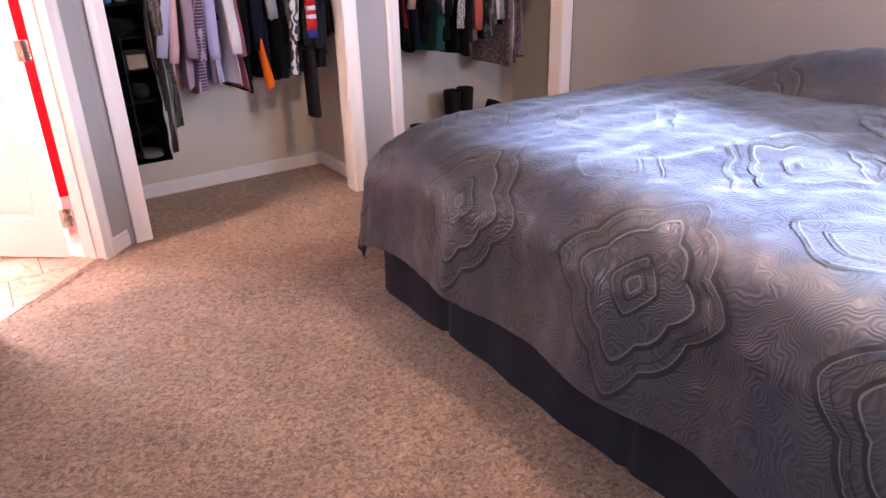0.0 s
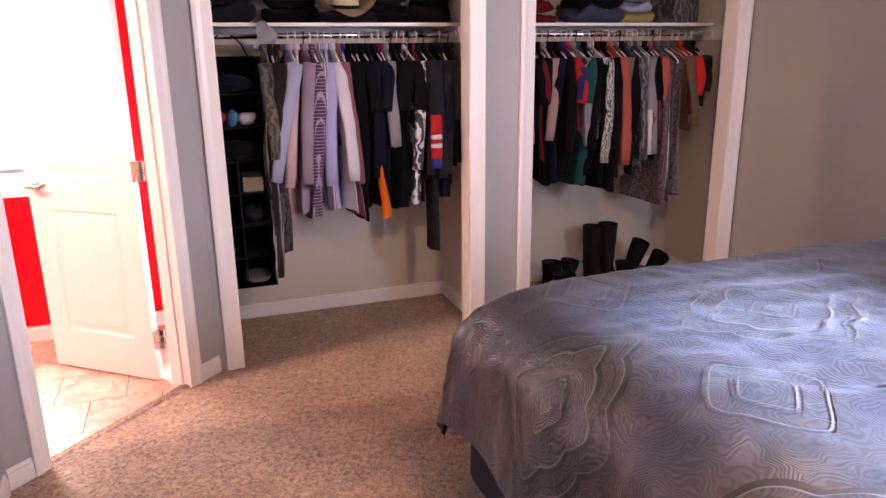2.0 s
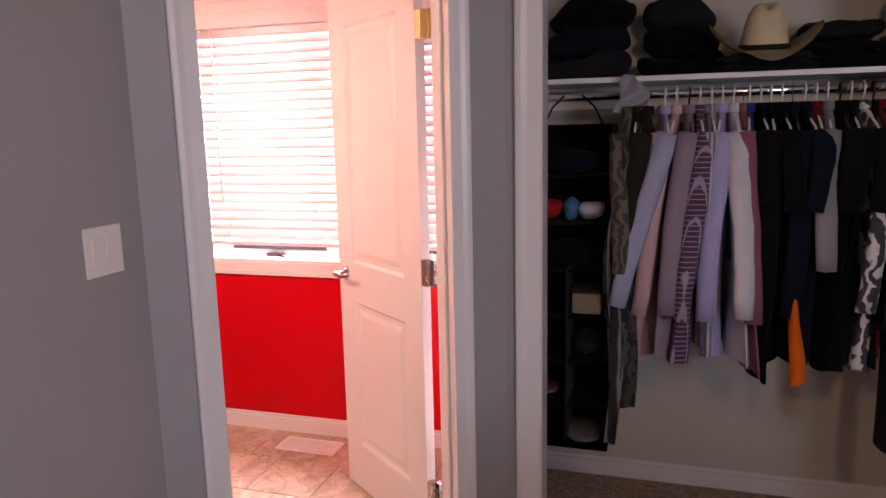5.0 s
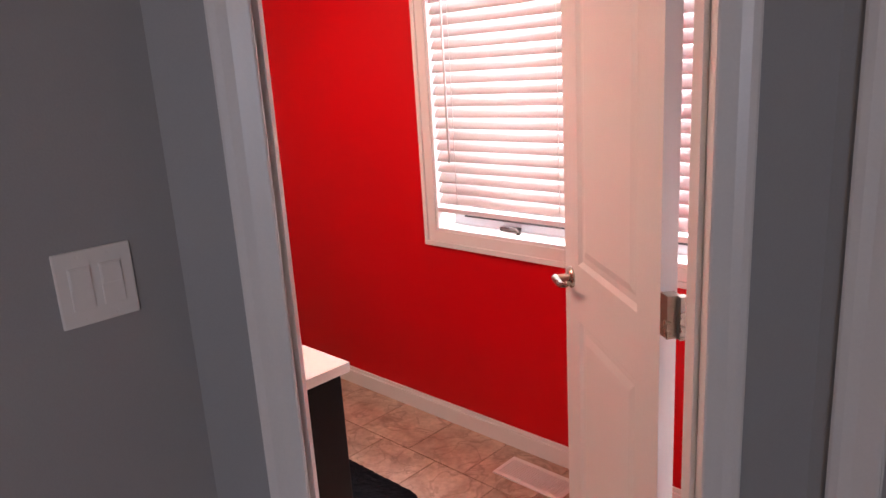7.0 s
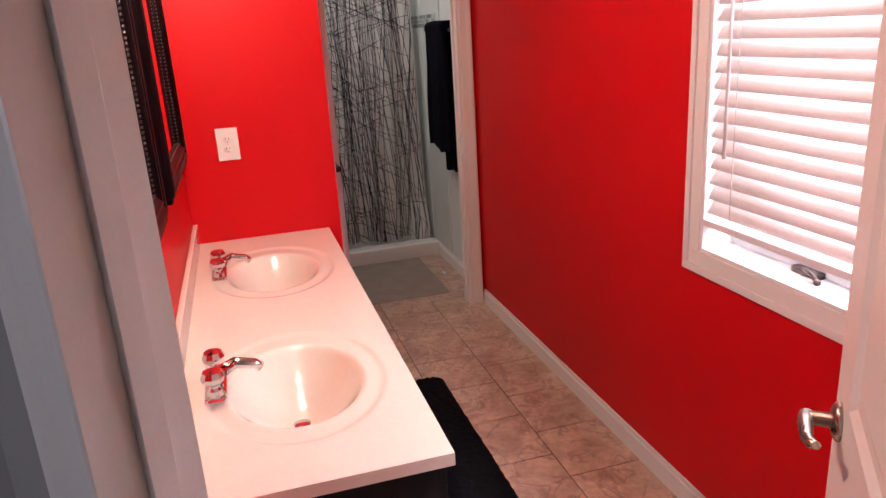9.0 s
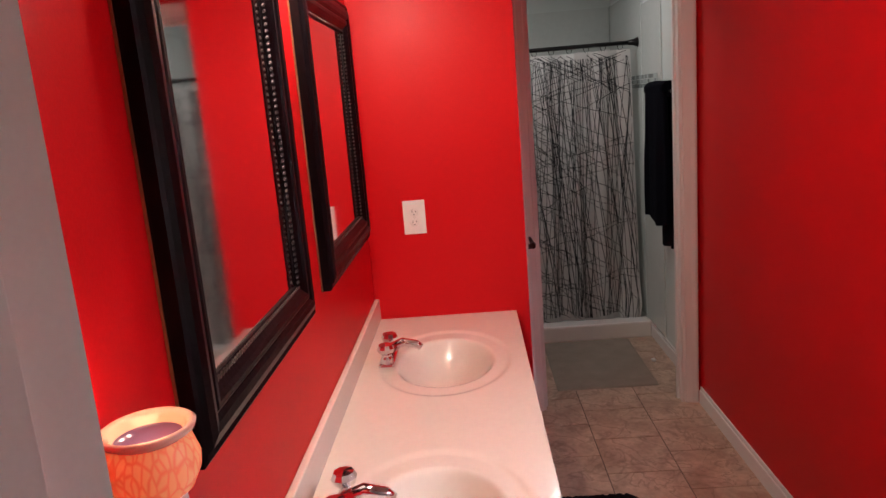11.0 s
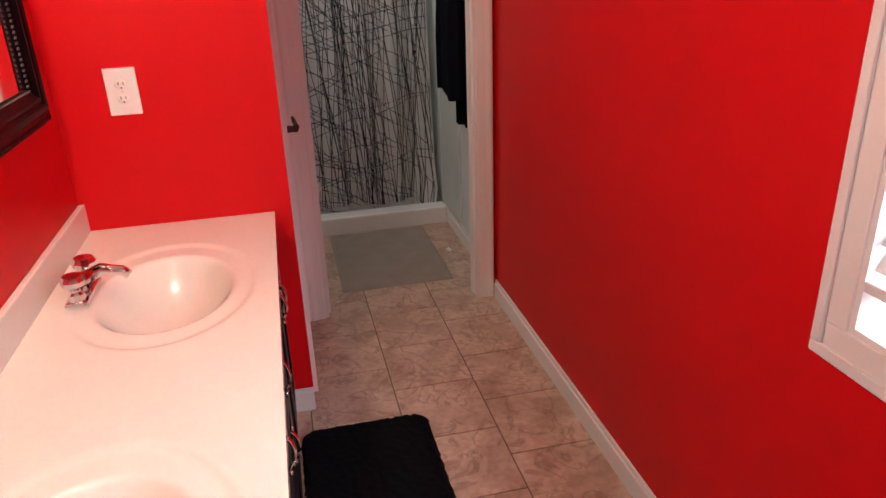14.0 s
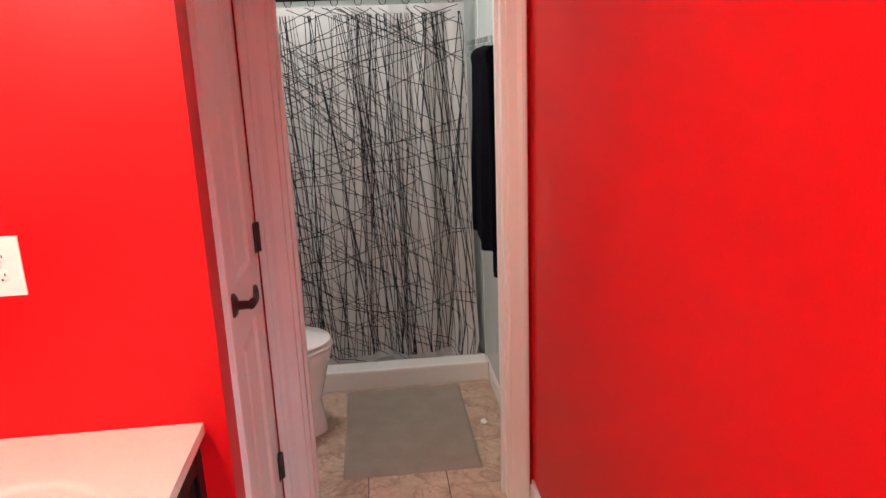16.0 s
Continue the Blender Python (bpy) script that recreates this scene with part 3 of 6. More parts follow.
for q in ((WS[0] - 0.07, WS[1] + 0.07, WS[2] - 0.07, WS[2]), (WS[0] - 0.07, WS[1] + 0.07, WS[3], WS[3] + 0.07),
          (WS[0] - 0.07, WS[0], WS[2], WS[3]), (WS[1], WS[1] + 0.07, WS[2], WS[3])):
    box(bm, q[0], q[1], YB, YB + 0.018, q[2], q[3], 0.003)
w3 = setting("window_3", bm, WHITE, "unseen white cased bedroom window", "window")
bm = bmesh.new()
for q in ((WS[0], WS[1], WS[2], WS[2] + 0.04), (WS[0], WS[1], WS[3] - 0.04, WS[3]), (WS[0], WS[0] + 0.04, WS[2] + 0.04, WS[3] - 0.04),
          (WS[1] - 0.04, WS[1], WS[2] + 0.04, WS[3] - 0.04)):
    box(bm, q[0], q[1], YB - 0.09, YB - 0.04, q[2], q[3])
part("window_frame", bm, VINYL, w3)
bm = bmesh.new()
box(bm, -60, 60, -60, 60, -0.35, -0.30)
setting("ground", bm, surface("grass_ground", (0.07, 0.10, 0.04), 0.95, 0.3, 0.5, 8, 0.3), "mown grass outside", "ground")


# ---- doors ----
def leaf_bm(w, h, t=0.035, panels=True):
    """A moulded two-panel leaf from x = 0 (hinge) to w, thickness in y from 0 to t."""
    bm = bmesh.new()
    z0 = 0.012
    mx = 0.115
    rails = [(z0, 0.21), (0.82, 0.98), (h - 0.13, h)]
    box(bm, 0, mx, 0, t, z0, h)
    box(bm, w - mx, w, 0, t, z0, h)
    for a, b in rails:
        box(bm, mx, w - mx, 0, t, a, b)
    for a, b in ((rails[0][1], rails[1][0]), (rails[1][1], rails[2][0])):
        for s, y in ((-1, 0.0), (1, t)):
            # sloped moulding down to a recess, then a raised field
            loops = []
            for ins, dep in ((0, 0), (0.012, 0.009), (0.028, 0.009), (0.05, 0.003)):
                yy = y - s * dep
                loops.append([bm.verts.new(p) for p in ((mx + ins, yy, a + ins), (w - mx - ins, yy, a + ins),
                                                        (w - mx - ins, yy, b - ins), (mx + ins, yy, b - ins))])
            for p, q in zip(loops, loops[1:]):
                for j in range(4):
                    bm.faces.new((p[j], p[(j + 1) % 4], q[(j + 1) % 4], q[j]))
            bm.faces.new(loops[-1])
    return bm


def lever(parent, x, z, y, s, way, material=None):
    """A lever set at (x, z) on the face y; s: outward sign in y; way: sign in x of the lever."""
    bm = bmesh.new()
    lathe(bm, [(0.0, 0.0), (0.031, 0.0), (0.031, 0.005), (0.022, 0.011), (0.012, 0.014), (0.0105, 0.045), (0.0, 0.046)], 20)
    bmesh.ops.transform(bm, matrix=Matrix.Translation((x, y, z)) @ Matrix.Rotation(radians(-90 * s), 4, "X"), verts=bm.verts)
    yy = y + s * 0.045
    tube(bm, [(x - way * 0.008, yy, z), (x + way * 0.02, yy + s * 0.004, z + 0.002), (x + way * 0.055, yy + s * 0.004, z - 0.002),
              (x + way * 0.085, yy, z + 0.006), (x + way * 0.105, yy - s * 0.004, z + 0.016)], [0.011, 0.011, 0.009, 0.008, 0.006], 10)
    return part("door_handle", bm, material or NICKEL, parent, "dark bronze lever handle" if material else "satin nickel lever handle")


pin = diag(-0.272, 0.155)
door = thing("door_1", "white two-panel bathroom door standing open", "door",
             Matrix.Translation(pin) @ Matrix.Rotation(radians(141.3), 4, "Z"))
door["kind"] = "structure"
bm = leaf_bm(0.626, 2.015)
bmesh.ops.translate(bm, verts=bm.verts, vec=(0.029, -0.002, 0))
part("leaf", bm, DOORW, door)
lever(door, 0.655 - 0.055, 0.93, 0.033, 1, -1)
lever(door, 0.655 - 0.055, 0.93, -0.002, -1, -1)
for z in (0.216, 1.018, 1.825):
    bm = bmesh.new()
    for k in range(5):
        tube(bm, [(0, 0, z - 0.045 + 0.018 * k + 0.0005), (0, 0, z - 0.027 + 0.018 * k - 0.0005)], 0.0065, 10)
    box(bm, -0.002, 0.0295, 0.004, 0.033, z - 0.045, z + 0.045, 0.0008)
    box(bm, -0.016, 0.002, 0.0, 0.012, z - 0.045, z + 0.045, 0.0008)
    part("hinge", bm, BRASS if z > 1.5 else NICKEL, door, "brass hinge" if z > 1.5 else "nickel hinge")

ld = thing("door_2", "white linen closet door, closed", "door", pose(LD[0] + 0.014, YS - 0.002, 0))
ld["kind"] = "structure"
bm = leaf_bm(LD[1] - LD[0] - 0.031, 2.012, 0.035)
bmesh.ops.translate(bm, verts=bm.verts, vec=(0.0025, -0.035, 0))
part("leaf", bm, DOORW, ld)
lever(ld, 0.415, 0.946, 0.0, 1, -1, BRONZE)
for z in (0.241, 1.027, 1.82):
    bm = bmesh.new()
    tube(bm, [(0.001, 0.008, z - 0.045), (0.001, 0.008, z + 0.045)], 0.010, 10)
    box(bm, -0.014, 0.030, 0.0022, 0.006, z - 0.045, z + 0.045, 0.0008)
    part("hinge", bm, BRONZE, ld, "dark bronze hinge")

# ---- bathroom ----
def countertop():
    x0, x1, y0, y1, zt = XE + 0.001, -1.263, YV + 0.001, -0.164, 0.742
    ct = thing("countertop", "cream cultured marble vanity top with two moulded basins", "countertop", pose(x0, y0, 0))
    bowls = ((-2.60, -0.43), (-1.70, -0.43))

    def height(x, y):
        z = zt
        for bx, by in bowls:
            r = math.hypot((x - bx) / 0.215, (y - by) / 0.162)
            ro = math.hypot((x - bx) / 0.292, (y - by) / 0.214)
            if r < 1:
                z -= 0.118 * (1 - r ** 2.2) ** 1.15 + 0.005
            elif ro < 1:
                z -= 0.005 * min(1, (1 - ro) / 0.05)
        return z
    bm = bmesh.new()
    sheet(bm, 230, 72, lambda a, b: (lambda x, y: (x - x0, y - y0, height(x, y)))(x0 + (x1 - x0) * a, y0 + (y1 - y0) * b))
    fr = [(x1, y0), (x1, y1), (x0, y1)]
    for (ax, ay), (bx, by) in zip(fr, fr[1:]):
        vs = [bm.verts.new((ax - x0, ay - y0, zt)), bm.verts.new((bx - x0, by - y0, zt)),
              bm.verts.new((bx - x0, by - y0, zt - 0.028)), bm.verts.new((ax - x0, ay - y0, zt - 0.028))]
        bm.faces.new(vs)
    part("top", bm, COUNTER, ct)
    bm = bmesh.new()
    box(bm, 0, x1 - x0, 0, 0.018, zt - 0.002, 0.826, 0.004)
    part("backsplash", bm, COUNTER, ct)
    for bx, by in bowls:
        bm = bmesh.new()
        lathe(bm, [(0.0, 0.004), (0.014, 0.004), (0.021, 0.002), (0.023, 0.0)], 20, (bx - x0, by - y0, zt - 0.1225))
        part("drain", bm, CHROME, ct, "chrome drain")
        fc = thing("faucet", "chrome two-handle faucet with clear knobs", "faucet", pose(bx - 0.02, by - 0.185, zt), "vanity faucets")
        bm = bmesh.new()
        box(bm, -0.078, 0.078, -0.026, 0.026, -0.002, 0.016, 0.008)
        part("base_plate", bm, CHROME, fc)
        bm = bmesh.new()
        tube(bm, [(0, 0.0, 0.012), (0, 0.012, 0.045), (0, 0.05, 0.062), (0, 0.095, 0.052), (0, 0.108, 0.04)], [0.02, 0.018, 0.015, 0.013, 0.012], 14)
        part("spout", bm, CHROME, fc)
        for s in (-1, 1):
            bm = bmesh.new()
            lathe(bm, [(0.020, 0.014), (0.017, 0.03), (0.012, 0.036), (0.014, 0.042), (0.025, 0.052), (0.028, 0.064), (0.022, 0.076), (0.0, 0.079)], 10, (s * 0.055, 0, 0))
            for f in bm.faces:
                f.smooth = False
            part("knob", bm, CHROME, fc, "faceted chrome knob")
    return ct


countertop()


def vanity():
    x0, x1, yf, zt = XE + 0.004, -1.286, -0.194, 0.712
    v = thing("vanity_cabinet", "black painted double vanity with chrome ring pulls", "cabinet", pose((x0 + x1) / 2, yf, 0))
    cx = (x0 + x1) / 2
    w = x1 - x0

    def pull(parent, x, z):
        bm = bmesh.new()
        pts = [(x, 0.006 + 0.030 * math.sin(math.pi * k / 10), z + 0.045 * math.cos(math.pi * k / 10)) for k in range(11)]
        tube(bm, pts, 0.0048, 8)
        for s in (-1, 1):
            ellipsoid(bm, (x, 0.024, z + s * 0.045), (0.008, 0.005, 0.008), 8, 6)
        part("pull", bm, CHROME, parent, "curved chrome pull")
    bm = bmesh.new()
    box(bm, -w / 2, w / 2, -0.50, 0, 0.10, 0.60)
    box(bm, -w / 2, w / 2, -0.02, 0, 0.60, 0.713)
    box(bm, -w / 2, -w / 2 + 0.018, -0.50, -0.02, 0.60, 0.713)
    box(bm, w / 2 - 0.018, w / 2, -0.50, -0.02, 0.60, 0.713)
    part("body", bm, BLACKWOOD, v)
    bm = bmesh.new()
    box(bm, -w / 2 + 0.02, w / 2 - 0.02, -0.48, -0.06, 0.0, 0.10)
    part("toe_kick", bm, BLACKWOOD, v)
    units = [("door", 0.30), ("door", 0.30), ("drawers", 0.58), ("door", 0.30), ("door", 0.30)]
    total = sum(u[1] for u in units)
    x = -w / 2 + 0.006
    k = (w - 0.012) / total
    for i, (kind, uw) in enumerate(units):
        uw *= k
        if kind == "door":
            rows = [("door", 0.12, 0.702)]
        else:
            rows = [("drawer", 0.12, 0.33), ("drawer", 0.34, 0.53), ("drawer", 0.54, 0.702)]
        for nm, a, b in rows:
            bm = bmesh.new()
            s = 0.05
            p, q = x + 0.004, x + uw - 0.004
            for c in ((p, p + s, a, b), (q - s, q, a, b), (p + s, q - s, a, a + s), (p + s, q - s, b - s, b)):
                box(bm, c[0], c[1], 0.0005, 0.020, c[2], c[3], 0.003)
            box(bm, p + s, q - s, 0.0005, 0.010, a + s, b - s)
            d = part(nm, bm, BLACKWOOD, v)
            if nm == "drawer":
                pull(d, x + uw * 0.27, (a + b) / 2)
                pull(d, x + uw * 0.73, (a + b) / 2)
            else:
                pull(d, x + (uw - 0.035 if i in (0, 3) else 0.035), 0.58)
        x += uw
    return v


vanity()


def framed_mirror(xc, zc, w, h):
    """A mirror in a wide black frame with a twisted silver inner edge, hung on the vanity wall."""
    mr = thing("wall_mirror", "mirror in a wide black carved frame", "mirror", pose(xc, YV, zc), "mirrors over the vanity")
    fw = 0.092
    prof = [(0.0, 0.0), (0.0, 0.026), (0.006, 0.03), (0.012, 0.026), (0.02, 0.034), (0.034, 0.038), (0.046, 0.036), (0.054, 0.030),
            (0.060, 0.034), (0.068, 0.034), (0.074, 0.028), (0.084, 0.022), (0.092, 0.014), (0.092, 0.0)]
    bm = bmesh.new()
    loops = []
    for ins, dep in prof:
        a, b = w / 2 - ins, h / 2 - ins
        loops.append([bm.verts.new(p) for p in ((-a, dep, -b), (a, dep, -b), (a, dep, b), (-a, dep, b))])
    for p, q in zip(loops, loops[1:]):
        for j in range(4):
            bm.faces.new((p[j], p[(j + 1) % 4], q[(j + 1) % 4], q[j]))
    part("frame", bm, FRAMEB, mr)
    bm = bmesh.new()
    for a, b, c, e in ((-w / 2 - 0.002, -w / 2 + 0.003, -h / 2, h / 2), (w / 2 - 0.003, w / 2 + 0.002, -h / 2, h / 2),
                       (-w / 2, w / 2, -h / 2 - 0.002, -h / 2 + 0.003), (-w / 2, w / 2, h / 2 - 0.003, h / 2 + 0.002)):
        box(bm, a, b, 0.001, 0.005, c, e)
    part("outer_edge", bm, GOLDE, mr, "dull gold outer edge")
    bm = bmesh.new()
    box(bm, -w / 2 + fw - 0.004, w / 2 - fw + 0.004, 0.008, 0.012, -h / 2 + fw - 0.004, h / 2 - fw + 0.004)
    part("mirror_glass", bm, MIRROR, mr)
    bm = bmesh.new()                       # rope bead round the glass
    a, b = w / 2 - fw + 0.004, h / 2 - fw + 0.004
    step = 0.0125
    for ax, n in ((0, int(2 * a / step)), (1, int(2 * b / step))):
        for k in range(n + 1):
            t = -1 + 2 * k / n
            for s in (-1, 1):
                c = (a * t, 0.019, s * b) if ax == 0 else (s * a, 0.019, b * t)
                m = Matrix.Translation(c) @ Matrix.Rotation(radians(40), 4, "Y") @ Matrix.Diagonal((0.0056, 0.004, 0.0034, 1))
                bmesh.ops.create_icosphere(bm, subdivisions=1, radius=1, matrix=m)
    part("rope_bead", bm, surface("silvered_bead", (0.07, 0.06, 0.055), 0.4, 0.2, 30, 100, 0.0, metal=0.7), mr, "silvered rope bead")
    return mr


framed_mirror(-1.64, 1.503, 0.71, 0.805)
framed_mirror(-2.575, 1.503, 0.75, 0.805)


def vanity_light():
    vl = thing("vanity_light", "vanity light bar with white glass shades, lit", "wall light", pose(-2.02, YV, 2.096))
    bm = bmesh.new()
    box(bm, -0.55, 0.55, 0.0, 0.03, -0.05, 0.05, 0.008)
    part("back_plate", bm, NICKEL, vl)
    glow = translucent("lit_white_glass", (0.9, 0.85, 0.8), 0.75)
    for x in (-0.45, -0.15, 0.15, 0.45):
        bm = bmesh.new()
        tube(bm, [(x, 0.02, 0.0), (x, 0.09, 0.03), (x, 0.14, 0.045), (x, 0.14, 0.0)], 0.008, 8)
        part("arm", bm, NICKEL, vl)
        bm = bmesh.new()
        prof = [(0.028, 0.02), (0.04, 0.01), (0.052, -0.03), (0.058, -0.075), (0.066, -0.095), (0.064, -0.096), (0.055, -0.075), (0.049, -0.03), (0.036, 0.008)]
        lathe(bm, prof, 20, (x, 0.14, 0))
        sh = part("shade", bm, glow, vl, "white frosted glass shade")
        bm = bmesh.new()
        ellipsoid(bm, (x, 0.14, -0.055), (0.022, 0.022, 0.03), 10, 8)
        bulb = part("bulb", bm, glowing("bulb_glow", (1.0, 0.82, 0.65), 40), sh)
        bulb.visible_shadow = False
    return vl


vanity_light()


def plate(name, label, m, w, h, kind):
    """A wall plate in its own x-z plane, facing -y before m."""
    pl = thing(name, label, "outlet" if kind == "outlet" else "switch", m)
    bm = bmesh.new()
    box(bm, -w / 2, w / 2, -0.0065, 0, -h / 2, h / 2, 0.003)
    part("cover", bm, PLASTIC, pl)
    if kind == "outlet":
        for s in (-1, 1):
            bm = bmesh.new()
            lathe(bm, [(0.0, 0.0), (0.0165, 0.0), (0.0175, -0.001)], 20, (0, 0, 0), 1.0, 0.82)
            bmesh.ops.transform(bm, matrix=Matrix.Translation((0, -0.0078, s * 0.0195)) @ Matrix.Rotation(radians(90), 4, "X"), verts=bm.verts)
            rc = part("receptacle", bm, PLASTIC, pl)
            bm = bmesh.new()
            for x, hh in ((-0.0065, 0.008), (0.0065, 0.0065)):
                box(bm, x - 0.0012, x + 0.0012, -0.0092, -0.0086, s * 0.0195 + 0.003 - hh / 2, s * 0.0195 + 0.003 + hh / 2)
            box(bm, -0.002, 0.002, -0.0092, -0.0086, s * 0.0195 - 0.0105, s * 0.0195 - 0.0065)
            part("slots", bm, DARKSLOT, rc)
        bm = bmesh.new()
        lathe(bm, [(0.0, -0.0008), (0.003, 0.0)], 8)
        bmesh.ops.transform(bm, matrix=Matrix.Translation((0, -0.0068, 0)) @ Matrix.Rotation(radians(90), 4, "X"), verts=bm.verts)
        part("screw", bm, NICKEL, pl)
    else:
        for s in (-1, 1):
            bm = bmesh.new()
            box(bm, s * 0.023 - 0.0165, s * 0.023 + 0.0165, -0.0085, -0.006, -0.033, 0.033, 0.001)
            box(bm, s * 0.023 - 0.015, s * 0.023 + 0.015, -0.0105, -0.0084, 0.0, 0.031, 0.001)
            part("rocker", bm, PLASTIC, pl)
            for q in (-1, 1):
                bm = bmesh.new()
                lathe(bm, [(0.0, -0.0008), (0.003, 0.0)], 8)
                bmesh.ops.transform(bm, matrix=Matrix.Translation((s * 0.023, -0.0068, q * 0.048)) @ Matrix.Rotation(radians(90), 4, "X"), verts=bm.verts)
                part("screw", bm, PLASTIC, pl)
    return pl


plate("outlet", "white duplex outlet on the red end wall", Matrix.Translation((XE, -0.530, 1.139)) @ Matrix.Rotation(radians(90), 4, "Z"), 0.085, 0.130, "outlet")
plate("light_switch", "white double light switch on the grey wall", Matrix.Translation((XL, -0.912, 1.232)) @ Matrix.Rotation(radians(90), 4, "Z"), 0.116, 0.117, "switch")


def wax_warmer():
    ww = thing("wax_warmer", "orange glass plug-in wax warmer, lit", "wax warmer", pose(-1.07, YV, 1.20) @ Matrix.Scale(0.82, 4))
    bm = bmesh.new()
    box(bm, -0.028, 0.028, 0.0, 0.035, -0.055, 0.04, 0.01)
    part("plug_body", bm, PLASTIC, ww, "white plug body")
    bm = bmesh.new()
    lathe(bm, [(0.0, -0.05), (0.03, -0.05), (0.036, -0.04), (0.034, -0.018), (0.03, -0.012)], 20, (0, 0.085, 0))
    tube(bm, [(0, 0.02, -0.035), (0, 0.07, -0.035)], 0.018, 10)
    part("base", bm, PLASTIC, ww, "white base")
    m, n, l, p = nodes_of("amber_crackle_glass")
    co, w, st = n.new("ShaderNodeTexCoord"), n.new("ShaderNodeTexVoronoi"), n.new("ShaderNodeVectorMath")
    st.operation = "MULTIPLY"
    st.inputs[1].default_value = (95, 95, 30)
    w.feature = "DISTANCE_TO_EDGE"
    w.inputs["Scale"].default_value = 1.0
    l.new(co.outputs["Object"], st.inputs[0])
    l.new(st.outputs["Vector"], w.inputs["Vector"])
    r = n.new("ShaderNodeValToRGB")
    r.color_ramp.elements[0].position, r.color_ramp.elements[1].position = 0.02, 0.16
    r.color_ramp.elements[0].color, r.color_ramp.elements[1].color = (0.70, 0.085, 0.02, 1), (1.0, 0.24, 0.075, 1)
    l.new(w.outputs["Distance"], r.inputs["Fac"])
    l.new(r.outputs["Color"], p.inputs["Emission Color"])
    p.inputs["Emission Strength"].default_value = 1.7
    p.inputs["Base Color"].default_value = (0.8, 0.35, 0.2, 1)
    p.inputs["Roughness"].default_value = 0.08
    bm = bmesh.new()
    lathe(bm, [(0.03, -0.014), (0.045, -0.004), (0.056, 0.018), (0.058, 0.035), (0.052, 0.055), (0.046, 0.064), (0.05, 0.07)], 28, (0, 0.085, 0))
    part("glass", bm, m, ww, "glowing amber crackle glass")
    bm = bmesh.new()
    lathe(bm, [(0.047, 0.066), (0.056, 0.072), (0.058, 0.079), (0.053, 0.082), (0.045, 0.076), (0.04, 0.06), (0.0, 0.056)], 28, (0, 0.085, 0))
    part("dish", bm, surface("pale_orange_glass", (0.80, 0.52, 0.40), 0.08, 0.05, 10, 60, 0.0, coat=0.5), ww, "pale glass wax dish")
    bm = bmesh.new()
    lathe(bm, [(0.0, 0.062), (0.038, 0.062), (0.041, 0.066)], 24, (0, 0.085, 0))
    part("wax", bm, surface("purple_melted_wax", (0.16, 0.10, 0.20), 0.05, 0.05, 10, 60, 0.0), ww, "melted purple wax")


wax_warmer()
lamp("warmer_bulb", "POINT", pose(-1.07, YV + 0.07, 1.294), 0.8, (1.0, 0.5, 0.25), 0.02)


def floor_vent():
    fv = thing("floor_vent", "white slotted floor register in the tile", "vent", pose(-1.215, 0.612, 0.004))
    bm = bmesh.new()
    a, b = 0.152, 0.068
    for c in ((-a, a, -b, -b + 0.018), (-a, a, b - 0.018, b), (-a, -a + 0.018, -b + 0.018, b - 0.018), (a - 0.018, a, -b + 0.018, b - 0.018)):
        box(bm, c[0], c[1], c[2], c[3], 0, 0.006, 0.0015)
    part("frame", bm, WHITE, fv)
    bm = bmesh.new()
    box(bm, -a + 0.01, a - 0.01, -b + 0.01, b - 0.01, 0.0, 0.0008)
    part("backing", bm, surface("vent_grey", (0.35, 0.33, 0.32), 0.6), fv)
    first = None
    n = 26
    for k in range(n):
        x = -a + 0.024 + (2 * a - 0.048) * k / (n - 1)
        if first is None:
            bm = bmesh.new()
            box(bm, -0.003, 0.003, -b + 0.016, b - 0.016, 0.001, 0.0045)
            first = part("slat", bm, WHITE, fv)
            ob = first
        else:
            ob = new("slat", first.data)
            ob.parent = fv
        ob.matrix_basis = pose(x, 0, 0)


floor_vent()


def soft_mat(name, label, x0, x1, y0, y1, material, thick, corner, rough, border=0.0):
    mt = thing(name, label, "rug", pose((x0 + x1) / 2, (y0 + y1) / 2, 0.004))
    a, b = (x1 - x0) / 2, (y1 - y0) / 2

    def f(u, v):
        x, y = (2 * u - 1) * a, (2 * v - 1) * b
        dx, dy = abs(x) - (a - corner), abs(y) - (b - corner)
        if dx > 0 and dy > 0:
            r = math.hypot(dx, dy)
            m = max(dx, dy)
            if r > 0:
                x = math.copysign(a - corner + dx * m / r, x)
                y = math.copysign(b - corner + dy * m / r, y)
        e = min(a - abs(x), b - abs(y), corner)
        if dx > 0 and dy > 0:
            e = corner - max(dx, dy)
        z = thick * min(1, max(e, 0) / 0.012) ** 0.5
        q = Vector((x, y, 0))
        z += rough * min(1, max(e, 0) / 0.01) * (noise.noise(q * 60) + 0.6 * noise.noise(q * 140))
        if border and border < e < border + 0.012:
            z -= 0.003
        j = rough * 1.2 if e < 0.012 else 0
        return (x + j * noise.noise(q * 90 + Vector((0, 0, 5))), y + j * noise.noise(q * 90 + Vector((0, 0, 9))), max(z, 0.0))
    bm = bmesh.new()
    sheet(bm, 110, 80, f)
    part("mat_body", bm, material, mt)
    return mt


soft_mat("bath_mat", "black shaggy bath mat on the tile floor", -2.94, -1.447, -0.172, 0.252, MATBLACK, 0.022, 0.05, 0.006)
soft_mat("shower_rug", "taupe cotton rug before the shower", -4.725, -3.975, 0.075, 0.612, RUGGREY, 0.008, 0.01, 0.0015, 0.055)

